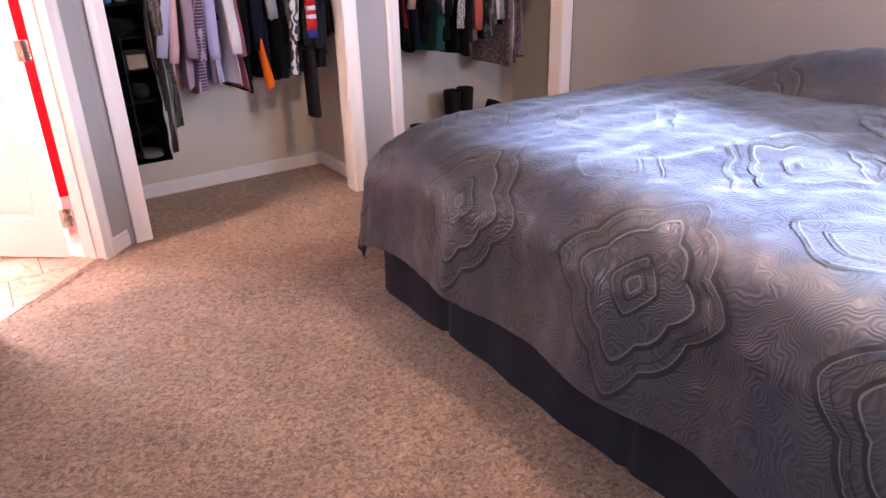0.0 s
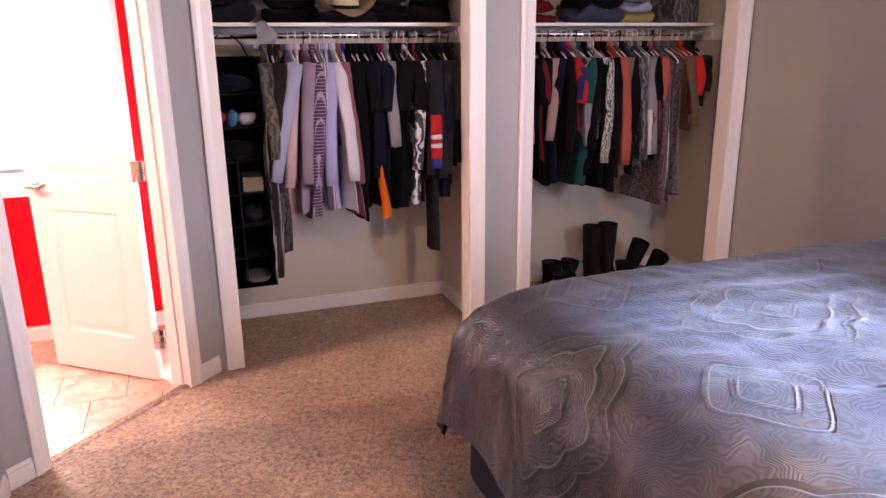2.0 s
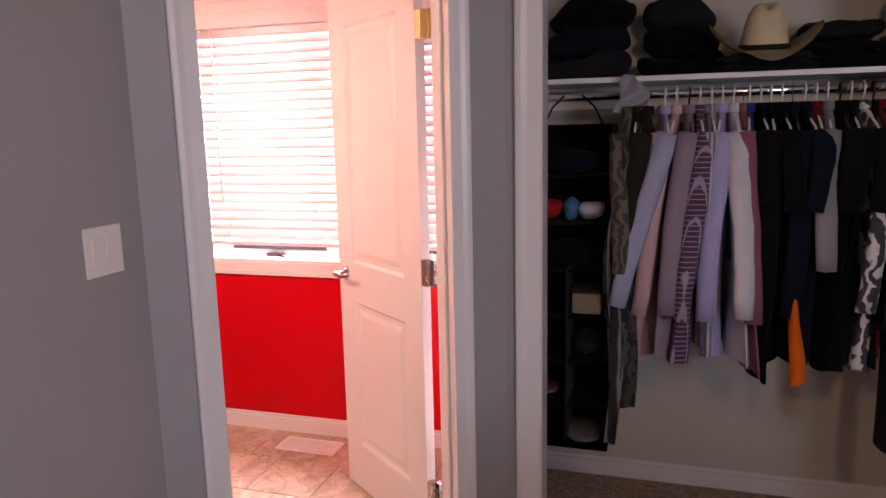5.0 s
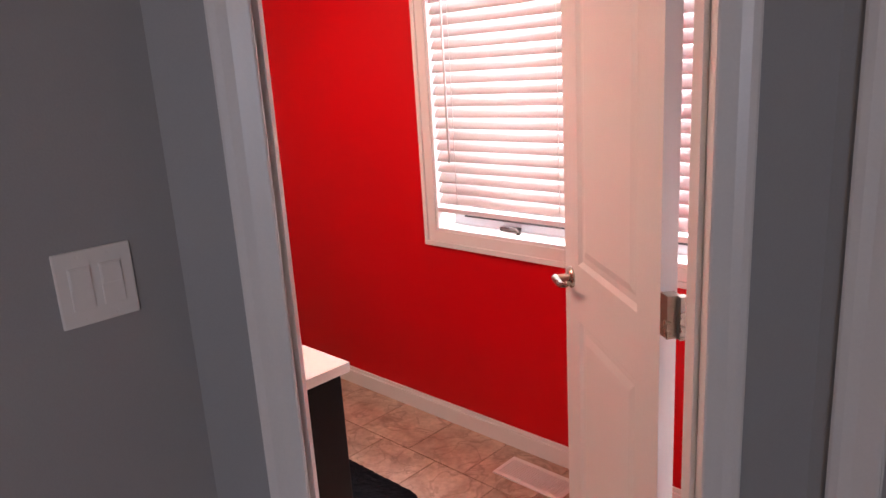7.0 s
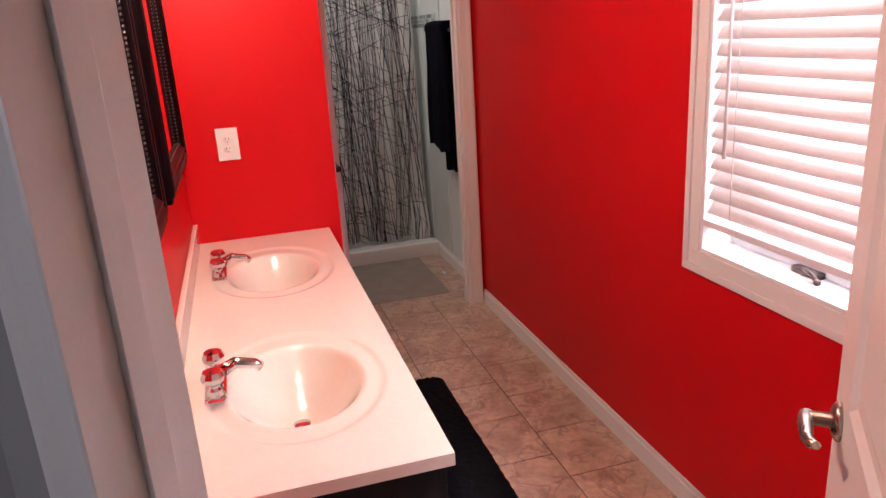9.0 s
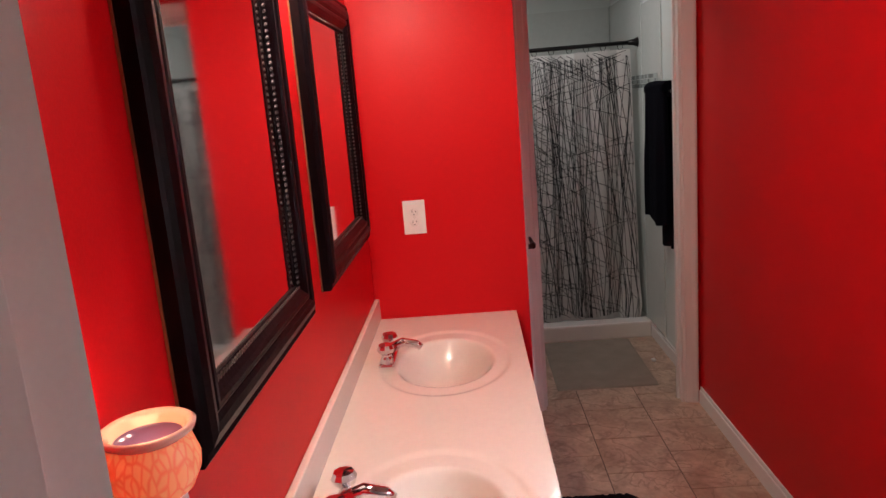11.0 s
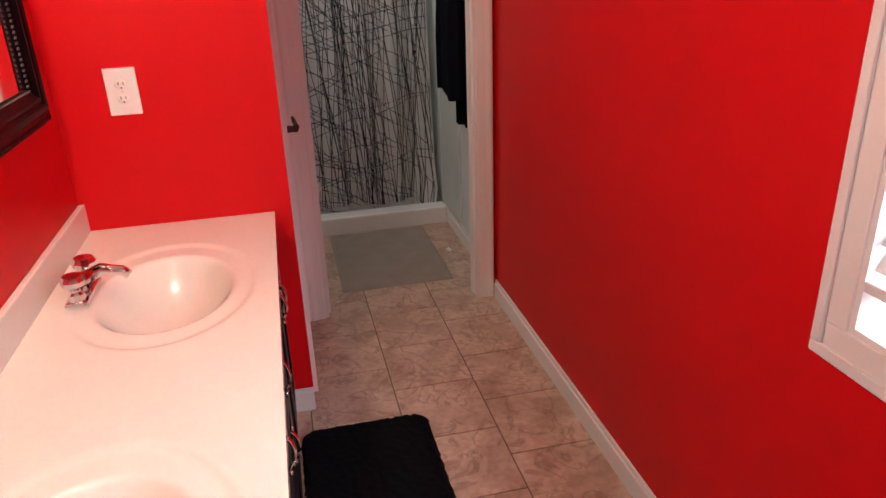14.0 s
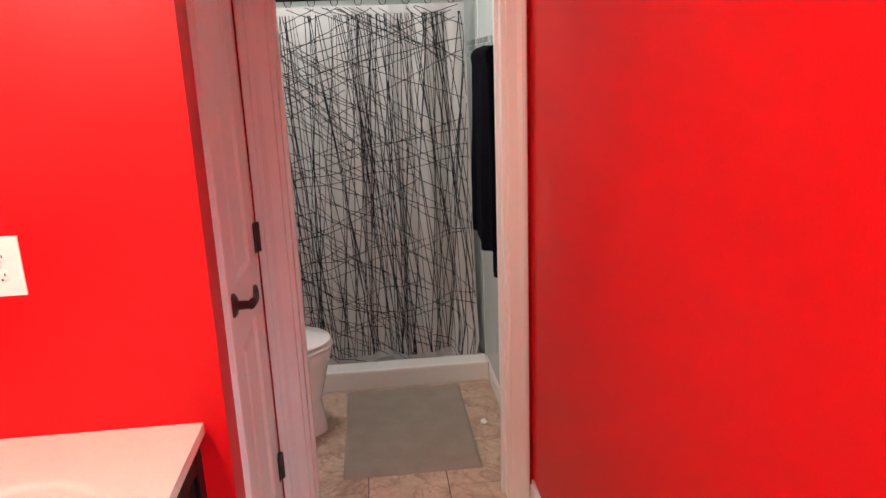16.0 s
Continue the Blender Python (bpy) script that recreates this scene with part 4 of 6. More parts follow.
# ---- shower room ----
bm = bmesh.new()
box(bm, XT + 0.012, -4.86, YR - 0.012, YR - 0.0005, 0.10, 2.13, 0.002)
setting("shower_panel_side", bm, SURR, "grey-white shower surround panel", "shower wall")
bm = bmesh.new()
box(bm, XT + 0.0005, XT + 0.012, -0.9, YR - 0.013, 0.10, 2.13, 0.002)
setting("shower_panel_end", bm, SURR, "grey-white shower surround panel", "shower wall")
bm = bmesh.new()
box(bm, -4.86, -4.44, YR - 0.009, YR - 0.0005, 0.10, 2.03, 0.002)
setting("shower_panel_return", bm, SURR, "grey-white wall panel beside the tub", "shower wall")
band = thing("mosaic_band", "grey glass mosaic band on the shower wall", "tile band", pose(-4.80, YR - 0.0125, 1.585))
mos = surface("grey_glass_mosaic", (0.33, 0.36, 0.35), 0.12, 0.1, 20, 60, 0.0, island=0.5)
first = None
for i in range(18):
    for j in range(3):
        if first is None:
            bm = bmesh.new()
            box(bm, -0.0175, 0.0175, -0.004, 0.0, -0.0115, 0.0115, 0.001)
            first = part("tile", bm, mos, band)
            ob = first
        else:
            ob = new("tile", first.data)
            ob.parent = band
        ob.matrix_basis = pose(-0.36 + 0.038 * i + (0.019 if j == 1 else 0), 0, (j - 1) * 0.026)

bm = bmesh.new()                           # low white kerb and pan of the shower
box(bm, -4.85, -4.74, -0.9, YR - 0.013, 0, 0.105, 0.012)
box(bm, XT + 0.013, -4.85, -0.9, YR - 0.013, 0.0, 0.04)
tagged(part("shower_pan", bm, CERAMIC), "white shower pan with a low kerb", "shower pan", kind="structure")


def curtain():
    x0, ya, yb, zt, zb = -4.935, -0.86, 0.745, 1.785, 0.075
    cu = thing("shower_curtain", "white shower curtain printed with crossing black lines", "shower curtain", pose(x0, 0, zt))

    def at(s, h):
        """s 0..1 from the far side to the towel side, h metres down."""
        k = h / (zt - zb)
        fold = 0.028 * math.sin(s * 58 + 1.2 * math.sin(k * 2.1)) + 0.018 * math.sin(s * 23 + 2 * k) + 0.008 * math.sin(s * 131 + k * 3)
        fold *= 0.24 + 0.34 * k
        y = ya + (yb - ya) * s + 0.003 * math.sin(s * 116 + k) - 0.03 * (1 - k) * s
        low = 0
        if s > 0.9:
            q = (s - 0.9) / 0.1
            low = 0.10 * q * q * max(0, k - 0.75) / 0.25
            fold += 0.11 * q * max(0, k - 0.82) / 0.18
            y -= 0.06 * q * max(0, k - 0.9) / 0.1
        return Vector((fold + 0.02, y, -h - low + 0.014 * math.sin(s * 29) * k))
    bm = bmesh.new()
    sheet(bm, 260, 50, lambda s, k: at(s, k * (zt - zb)))
    part("cloth", bm, CURTW, cu)
    bm, pale = bmesh.new(), bmesh.new()     # printed lines lying on the cloth
    W, Hh = 2.0, zt - zb
    rnd = random.Random(5)
    lines = []
    for _ in range(215):                    # steep lines, crossing in long narrow lozenges
        c = rnd.uniform(-0.1, W + 0.1)
        lines.append(((c, 0.0), (c + rnd.choice((-1, 1)) * rnd.uniform(0.05, 0.30), Hh)))
    for _ in range(150):                     # long shallow sweeps, most of them falling to the same side
        a = rnd.uniform(-0.7, Hh)
        p = rnd.uniform(-0.3, 1.2)
        lines.append(((p, a), (p + rnd.uniform(0.7, 1.4), a + rnd.choice((-0.5, 1, 1)) * rnd.uniform(0.25, 0.8))))
    for (ax, az), (bx, bz) in lines:
        n = 46
        d = Vector((bx - ax, bz - az))
        ln = d.length
        steep = abs(d.y) > 1.6 * abs(d.x)
        wd = 0.0021 if steep else 0.0018
        px, pz = -d.y / ln * wd, d.x / ln * wd
        prev = None
        for k in range(n + 1):
            s, h = ax + d.x * k / n, az + d.y * k / n
            if not (0.004 < s / W < 0.996 and 0.004 < h < Hh - 0.004):
                prev = None
                continue
            q = []
            for sg in (-1, 1):
                ss, hh = (s + sg * px) / W, h + sg * pz
                p = at(ss, hh)
                t = (at(ss + 0.002, hh) - p).normalized()
                nr = t.cross(Vector((0, 0, -1)))
                if nr.x < 0:
                    nr = -nr
                q.append((bm if steep else pale).verts.new(p + nr * (0.0020 if steep else 0.0014)))
            if prev:
                (bm if steep else pale).faces.new((prev[0], prev[1], q[1], q[0]))
            prev = q
    part("line_print", bm, CURTL, cu, "thin black printed lines")["kind"] = "stuff"
    part("pale_print", pale, CURTG, cu, "fainter grey printed lines")["kind"] = "stuff"
    first = None
    for k in range(15):
        p = at((k + 0.5) / 15, 0)
        if first is None:
            bm = bmesh.new()
            tube(bm, [(0, 0.016 * math.sin(a), 0.022 + 0.022 * math.cos(a)) for a in (2 * math.pi * j / 12 for j in range(13))], 0.0022, 6, False)
            first = part("ring", bm, STEEL, cu)
            ob = first
        else:
            ob = new("ring", first.data)
            ob.parent = cu
        ob.matrix_basis = pose(0.0, p.y, 0.0)
    rod = thing("curtain_rod", "black shower curtain rod", "curtain rod", pose(x0, 0, 1.823))
    bm = bmesh.new()
    tube(bm, [(0, -0.9, 0), (0, YR - 0.014, 0)], 0.0125, 12)
    part("bar", bm, STEEL, rod)
    bm = bmesh.new()
    tube(bm, [(0, YR - 0.075, 0), (0, YR - 0.04, 0), (0, YR - 0.014, 0)], [0.014, 0.019, 0.03], 16)
    part("flange", bm, STEEL, rod)


curtain()


def towel():
    """A towel folded over a bar along the wall: the wall side hangs lower at one end."""
    xa, xb, zt = -4.40, -4.03, 1.535
    tw = thing("hand_towel", "black towel folded over a wall bar", "towel", pose((xa + xb) / 2, YR, zt))
    w = (xb - xa) / 2

    def layer(y0, drop, lo, hi, ph):
        """One hanging layer as a thick, softly folded slab between lo and hi along the bar."""
        def f(u, v):
            a = 2 * math.pi * u
            c, q = math.cos(a), math.sin(a)
            mid, half = (lo + hi) / 2, (hi - lo) / 2
            pinch = 1 - 0.05 * math.sin(math.pi * min(1, v * 1.6))
            x = mid + half * pinch * math.copysign(abs(c) ** 0.35, c) + 0.008 * math.sin(v * 6 + ph) * v
            y = y0 + (0.018 + 0.006 * v) * math.copysign(abs(q) ** 0.6, q) + 0.010 * math.sin(x * 46 + ph) * min(1, v * 2)
            return (x, y, 0.012 * (1 - v) - drop * v - 0.012 * math.sin(x * 17 + ph) * (v > 0.98))
        bm = bmesh.new()
        sheet(bm, 56, 36, f)
        return bm
    for y0, drop, lo, hi, ph in ((-0.098, 0.69, -w, w, 0.4), (-0.052, 0.82, -w + 0.13, w, 2.1)):
        part("cloth", layer(y0, drop, lo, hi, ph), TOWELB, tw)
    bm = bmesh.new()                           # the fold over the bar
    tube(bm, [(-w + 0.004, -0.075, 0.0), (-w * 0.3, -0.075, 0.004), (w * 0.4, -0.075, 0.001), (w - 0.004, -0.075, 0.0)], 0.040, 18, True)
    part("fold", bm, TOWELB, tw)
    bar = thing("towel_bar", "dark metal towel bar on the wall", "towel bar", pose((xa + xb) / 2, YR, zt - 0.012))
    bm = bmesh.new()
    tube(bm, [(-w - 0.06, -0.075, 0), (w + 0.06, -0.075, 0)], 0.008, 10)
    part("bar", bm, STEEL, bar)
    for sx in (-1, 1):
        bm = bmesh.new()
        tube(bm, [(sx * (w + 0.05), -0.001, 0), (sx * (w + 0.05), -0.006, 0), (sx * (w + 0.05), -0.01, 0), (sx * (w + 0.05), -0.086, 0)], [0.024, 0.024, 0.011, 0.011], 14)
        part("post", bm, STEEL, bar)


towel()


def toilet():
    tl = thing("toilet", "white ceramic toilet with the lid closed", "toilet", pose(-4.40, -0.37, 0.004))
    bm = bmesh.new()
    n = 28
    rings = []
    for z, sy, sx, oy in ((0.0, 0.27, 0.13, 0.10), (0.04, 0.265, 0.125, 0.10), (0.14, 0.25, 0.11, 0.10), (0.22, 0.26, 0.13, 0.11),
                          (0.30, 0.27, 0.165, 0.12), (0.365, 0.285, 0.182, 0.125), (0.385, 0.285, 0.183, 0.125)):
        rings.append([bm.verts.new((sx * math.cos(a), oy + sy * math.sin(a), z)) for a in (2 * math.pi * j / n for j in range(n))])
    for p, q in zip(rings, rings[1:]):
        for j in range(n):
            bm.faces.new((p[j], p[(j + 1) % n], q[(j + 1) % n], q[j])).smooth = True
    bm.faces.new(rings[-1])
    part("bowl", bm, CERAMIC, tl)
    bm = bmesh.new()
    lathe(bm, [(0.0, 0.386), (1.0, 0.386), (1.03, 0.394), (1.0, 0.405), (0.0, 0.407)], 28, (0, 0.125, 0), 0.185, 0.288)
    part("seat", bm, CERAMIC, tl)
    bm = bmesh.new()
    lathe(bm, [(0.0, 0.408), (0.99, 0.408), (1.02, 0.414), (0.99, 0.422), (0.6, 0.43), (0.0, 0.432)], 28, (0, 0.122, 0), 0.185, 0.286)
    part("lid", bm, CERAMIC, tl)
    bm = bmesh.new()
    box(bm, -0.22, 0.22, -0.42, -0.20, 0.38, 0.74, 0.02)
    part("tank", bm, CERAMIC, tl)
    bm = bmesh.new()
    box(bm, -0.23, 0.23, -0.43, -0.19, 0.74, 0.775, 0.01)
    part("tank_lid", bm, CERAMIC, tl)


toilet()
bit = thing("paper_scrap", "small white crumpled paper on the floor", "paper", pose(-4.32, 0.67, 0.012))
bm = bmesh.new()
vs = ellipsoid(bm, (0, 0, 0), (0.022, 0.014, 0.009), 8, 6)
for v in vs:
    v.co += 0.005 * Vector((noise.noise(v.co * 90), noise.noise(v.co * 90 + Vector((3, 1, 0))), 0))
part("scrap", bm, PLASTIC, bit)

# ---- bed ----
BX0, BX1, BY0, BY1 = 0.63, 2.90, -3.45, -1.27     # foot, head, near side, far side
BT = 0.765


def comforter_material():
    """Slate satin with gold-grey swirls."""
    m, n, l, p = nodes_of("slate_damask_satin")
    co = n.new("ShaderNodeTexCoord")
    base = n.new("ShaderNodeTexNoise")
    base.inputs["Scale"].default_value, base.inputs["Detail"].default_value = 2.2, 5
    sw = n.new("ShaderNodeTexVoronoi")
    sw.inputs["Scale"].default_value = 4.2
    dn = n.new("ShaderNodeTexNoise")
    dn.inputs["Scale"].default_value, dn.inputs["Detail"].default_value = 9, 2
    for t in (base, dn):
        l.new(co.outputs["Object"], t.inputs["Vector"])
    mx = n.new("ShaderNodeMix")
    mx.data_type = "RGBA"
    mx.inputs["Factor"].default_value = 0.12
    l.new(co.outputs["Object"], mx.inputs["A"])
    l.new(dn.outputs["Color"], mx.inputs["B"])
    l.new(mx.outputs["Result"], sw.inputs["Vector"])
    rings = n.new("ShaderNodeMath")
    rings.operation = "MULTIPLY"
    rings.inputs[1].default_value = 185
    l.new(sw.outputs["Distance"], rings.inputs[0])
    sn = n.new("ShaderNodeMath")
    sn.operation = "SINE"
    l.new(rings.outputs[0], sn.inputs[0])
    r = n.new("ShaderNodeValToRGB")
    els = r.color_ramp.elements
    els[0].position, els[1].position = 0.25, 0.85
    els[0].color, els[1].color = (0.008, 0.009, 0.018, 1), (0.058, 0.061, 0.082, 1)
    mr = n.new("ShaderNodeMapRange")
    mr.inputs["From Min"].default_value = -1
    l.new(sn.outputs[0], mr.inputs["Value"])
    l.new(mr.outputs["Result"], r.inputs["Fac"])
    tint = n.new("ShaderNodeValToRGB")
    te = tint.color_ramp.elements
    te[0].position, te[1].position = 0.35, 0.66
    te[0].color, te[1].color = (0.017, 0.020, 0.042, 1), (0.062, 0.055, 0.042, 1)
    l.new(base.outputs["Fac"], tint.inputs["Fac"])
    mm = n.new("ShaderNodeMix")
    mm.data_type = "RGBA"
    mm.inputs["Factor"].default_value = 0.55
    l.new(r.outputs["Color"], mm.inputs["A"])
    l.new(tint.outputs["Color"], mm.inputs["B"])
    l.new(mm.outputs["Result"], p.inputs["Base Color"])
    p.inputs["Roughness"].default_value = 0.46
    p.inputs["Specular IOR Level"].default_value = 0.6
    p.inputs["Sheen Weight"].default_value = 0.15
    p.inputs["Sheen Roughness"].default_value = 0.4
    p.inputs["Sheen Tint"].default_value = (0.75, 0.85, 1.0, 1)
    b = n.new("ShaderNodeBump")
    b.inputs["Strength"].default_value, b.inputs["Distance"].default_value = 0.40, 0.0018
    l.new(mr.outputs["Result"], b.inputs["Height"])
    l.new(b.outputs["Normal"], p.inputs["Normal"])
    return m


DAMASK = comforter_material()
MEDL = surface("pale_grey_woven_outline", (0.13, 0.135, 0.15), 0.55, 0.25, 9, 200, 0.2, sheen=0.1, spec=0.3)
MEDD = surface("charcoal_woven_outline", (0.003, 0.003, 0.005), 0.5, 0.25, 9, 200, 0.2, sheen=0.2)
SKIRT = surface("dark_slate_bed_skirt", (0.013, 0.013, 0.021), 0.85, 0.2, 4, 300, 0.3, sheen=0.05, spec=0.2)


def cloth_at(p, q):
    """The comforter: p metres from the head towards the foot, q from the near side to the far side; both run on down the drops."""
    L, W, R = BX1 - BX0, BY1 - BY0, 0.24

    def roll(t):
        """Past an edge: (outward, down) for cloth length t, counted from the start of the bend."""
        if t <= 0:
            return t, 0.0
        a = t / R
        if a < 1.25:
            return R * math.sin(a), R * (1 - math.cos(a))
        e = t - 1.25 * R
        return R * math.sin(1.25) + e * 0.16, R * (1 - math.cos(1.25)) + e * 0.985
    o1, d1 = roll(p - (L - R))
    o2, d2 = roll(q - (W - R))
    o3, d3 = roll(R - q)
    x = BX1 - (L - R) - o1
    y = BY0 + (W - R) + o2 if q > W / 2 else BY0 + R - o3
    d4 = max(d2, d3)
    hi, lo = max(d1, d4), min(d1, d4)
    z = BT - hi - 0.22 * lo
    if lo > 0.02:                              # loose corner: it swings out into a hanging point
        x -= 0.03 * min(1, lo / 0.3)
        y += (-0.06 if q > W / 2 else 0.06) * min(1, lo / 0.3)
    c = Vector((p, q, 0))
    wr = 0.010 * noise.noise(c * 2.3) + 0.007 * noise.noise(Vector((p * 3.2 + q * 1.1, q * 9.0, 1))) + 0.003 * noise.noise(c * 17)
    if d1 > 0.08:
        x -= 0.022 * math.sin(q * 9.5 + 1.5 * noise.noise(c * 1.5)) * min(1, (d1 - 0.08) / 0.2) + 1.4 * wr
    if d2 > 0.08:
        y += 0.02 * math.sin(p * 9) * min(1, (d2 - 0.08) / 0.2)
    flat = 1 - min(1, hi / 0.12)
    z += wr * (0.6 + flat)
    u = (x - BX0) / L
    z += flat * (0.045 * math.sin(math.pi * min(1, max(0, u))) )
    # pillows under the cover at the head
    if u > 0.70:
        k = (u - 0.70) / 0.30
        hump = math.sin(math.pi * min(1, k * 1.02)) ** 0.7 if k < 0.98 else 0.2
        bump = max(0, math.sin(math.pi * min(1, max(0, (q - 0.25) / (W - 0.60))))) ** 0.9
        two = 0.88 + 0.12 * abs(math.cos(math.pi * q / W))
        z += 0.20 * hump * bump * two * (1 - min(1, hi / 0.15))
    # a gathered ridge on the near half
    g = math.exp(-((q - 0.84 - 0.35 * (p - 1.2)) / 0.05) ** 2) * math.exp(-((p - 1.35) / 0.45) ** 2)
    z += 0.028 * g * flat
    return Vector((x, y, z))


def medallion(bm, pc, qc, rp, rq, width, scale, lift=0.003, lobes=1.0):
    """A lobed ogee outline (a plain diamond with lobes 0) on the cover as a raised band."""
    n = 150
    inner, outer = [], []
    for k in range(n):
        a = 2 * math.pi * k / n
        c, s = abs(math.cos(a)), abs(math.sin(a))
        rad = (c ** 1.25 + s ** 1.25) ** (-1 / 1.25)
        rad *= 1 + lobes * (0.13 * abs(math.cos(4 * a)) - 0.08) + 0.03 * math.cos(4 * a)
        for r, row in ((rad * scale, inner), (rad * scale + width / rp, outer)):
            p, q = pc + rp * r * math.cos(a), qc + rq * r * math.sin(a)
            e = cloth_at(p, q)
            t1, t2 = cloth_at(p + 0.01, q) - e, cloth_at(p, q + 0.01) - e
            nr = t1.cross(t2).normalized()
            if nr.dot(Vector((-0.5, 0.1, 1))) < 0:
                nr = -nr
            row.append(bm.verts.new(e + nr * lift))
    for k in range(n):
        j = (k + 1) % n
        bm.faces.new((inner[k], inner[j], outer[j], outer[k])).smooth = True


def bed():
    b = thing("bed", "king bed made with a slate damask comforter", "bed", pose((BX0 + BX1) / 2, (BY0 + BY1) / 2, 0))
    off = -Vector(((BX0 + BX1) / 2, (BY0 + BY1) / 2, 0))
    bm = bmesh.new()
    box(bm, BX0 + 0.20, BX1, BY0 + 0.18, BY1 - 0.18, 0.42, 0.70, 0.08)
    bmesh.ops.translate(bm, verts=bm.verts, vec=off)
    part("mattress", bm, PLASTIC, b)
    bm = bmesh.new()
    box(bm, BX0 + 0.11, BX1, BY0 + 0.09, BY1 - 0.09, 0.16, 0.42, 0.02)
    bmesh.ops.translate(bm, verts=bm.verts, vec=off)
    part("box_spring", bm, SKIRT, b)

    def skirt(path, n):
        bm = bmesh.new()
        tot = sum((Vector(q) - Vector(p)).length for p, q in zip(path, path[1:]))

        def f(u, v):
            s = u * tot
            for p, q in zip(path, path[1:]):
                p, q = Vector(p), Vector(q)
                ln = (q - p).length
                if s <= ln + 1e-6:
                    c = p + (q - p) * s / ln
                    d = (q - p).normalized()
                    break
                s -= ln
            nr = Vector((d.y, -d.x))
            k = 0.006 * math.sin(u * tot * 7) * v + 0.012 * v + 0.004 * math.sin(u * tot * 23)
            pleat = 0.02 * math.exp(-(((u * tot) % 0.95 - 0.47) / 0.012) ** 2)
            c = c + nr * (k - pleat)
            return (c.x, c.y, 0.46 - 0.45 * v)
        sheet(bm, n, 8, f)
        bmesh.ops.translate(bm, verts=bm.verts, vec=off)
        part("bed_skirt", bm, SKIRT, b, "dark slate pleated bed skirt")
    x, y0, y1 = BX0 + 0.09, BY0 + 0.06, BY1 - 0.0
    skirt([(x + 2.0, y1), (x, y1)], 90)
    skirt([(x, y1), (x, y0)], 90)
    skirt([(x, y0), (x + 2.0, y0)], 90)
    for lx in (BX0 + 0.2, BX1 - 0.1):
        for ly in (BY0 + 0.2, BY1 - 0.2):
            bm = bmesh.new()
            box(bm, lx - 0.03, lx + 0.03, ly - 0.03, ly + 0.03, 0.0, 0.16, 0.004)
            bmesh.ops.translate(bm, verts=bm.verts, vec=off)
            part("leg", bm, BLACKWOOD, b)
    cf = thing("comforter", "slate satin comforter woven with grey medallions and swirls", "comforter", pose(*(-off)))
    L, W = BX1 - BX0, BY1 - BY0
    hang = 0.36
    bm = bmesh.new()
    sheet(bm, 170, 170, lambda u, v: cloth_at(0.0 + (L + hang) * u, -hang + (W + 2 * hang) * v) + off)
    part("cover", bm, DAMASK, cf)
    big = ((1, 0.017, 1.0, 1), (0, 0.004, 0.98, 1), (1, 0.004, 0.88, 1), (1, 0.015, 0.68, 1), (0, 0.007, 0.652, 1), (1, 0.010, 0.27, 0),
           (0, 0.004, 0.25, 0), (1, 0.006, 0.13, 0), (0, 0.005, 0.07, 0))
    small = ((1, 0.006, 1.0, 0), (0, 0.004, 0.93, 0), (1, 0.005, 0.55, 0), (0, 0.004, 0.45, 0))
    spots = [(p, q, 0.285, 0.245, big) for p in (2.29, 1.54, 0.79) for q in (1.50, 0.75, 0.0, 2.25)]
    spots += [(p, q, 0.15, 0.17, small) for p in (1.915, 1.165) for q in (1.125, 0.375, 1.875)]
    for p, q, rp, rq, rings in spots:
        light, dark = bmesh.new(), bmesh.new()
        for is_dark, wd, sc, lb in rings:
            medallion(dark if is_dark else light, p, q, rp, rq, wd, sc, 0.0025 if is_dark else 0.0035, lb)
        for bmm in (light, dark):
            bmesh.ops.translate(bmm, verts=bmm.verts, vec=off)
        md = part("medallion", dark, MEDD, cf, "dark woven medallion outline")
        part("highlight", light, MEDL, md, "pale woven outline")


bed()

# ---- ceiling fan with pull chains ----
fan = thing("ceiling_fan", "ceiling fan with a lit glass bowl and pull chains", "ceiling fan", pose(1.02, -2.38, H))
bm = bmesh.new()
lathe(bm, [(0.0, 0.0), (0.07, 0.0), (0.06, -0.05), (0.015, -0.07), (0.015, -0.12), (0.10, -0.13), (0.115, -0.19), (0.09, -0.235), (0.0, -0.24)], 28)
part("motor", bm, NICKEL, fan)
for k in range(5):
    bm = bmesh.new()
    box(bm, 0.11, 0.62, -0.065, 0.065, -0.006, 0.0, 0.002)
    bmesh.ops.transform(bm, matrix=Matrix.Translation((0, 0, -0.165)) @ Matrix.Rotation(radians(72 * k + 20), 4, "Z") @ Matrix.Rotation(radians(11), 4, "X"), verts=bm.verts)
    part("blade", bm, surface("brown_fan_blade", (0.12, 0.065, 0.035), 0.4, 0.25, 6, 90, 0.1), fan)
bm = bmesh.new()
lathe(bm, [(0.11, -0.245), (0.13, -0.30), (0.12, -0.36), (0.08, -0.40), (0.0, -0.415)], 28)
bowl = part("glass_bowl", bm, translucent("frosted_bowl", (0.95, 0.9, 0.84), 0.8), fan, "frosted glass bowl")
bowl.visible_shadow = False
ch = surface("pull_chain_metal", (0.75, 0.70, 0.62), 0.2, 0.05, 10, 50, 0.0, metal=1.0)
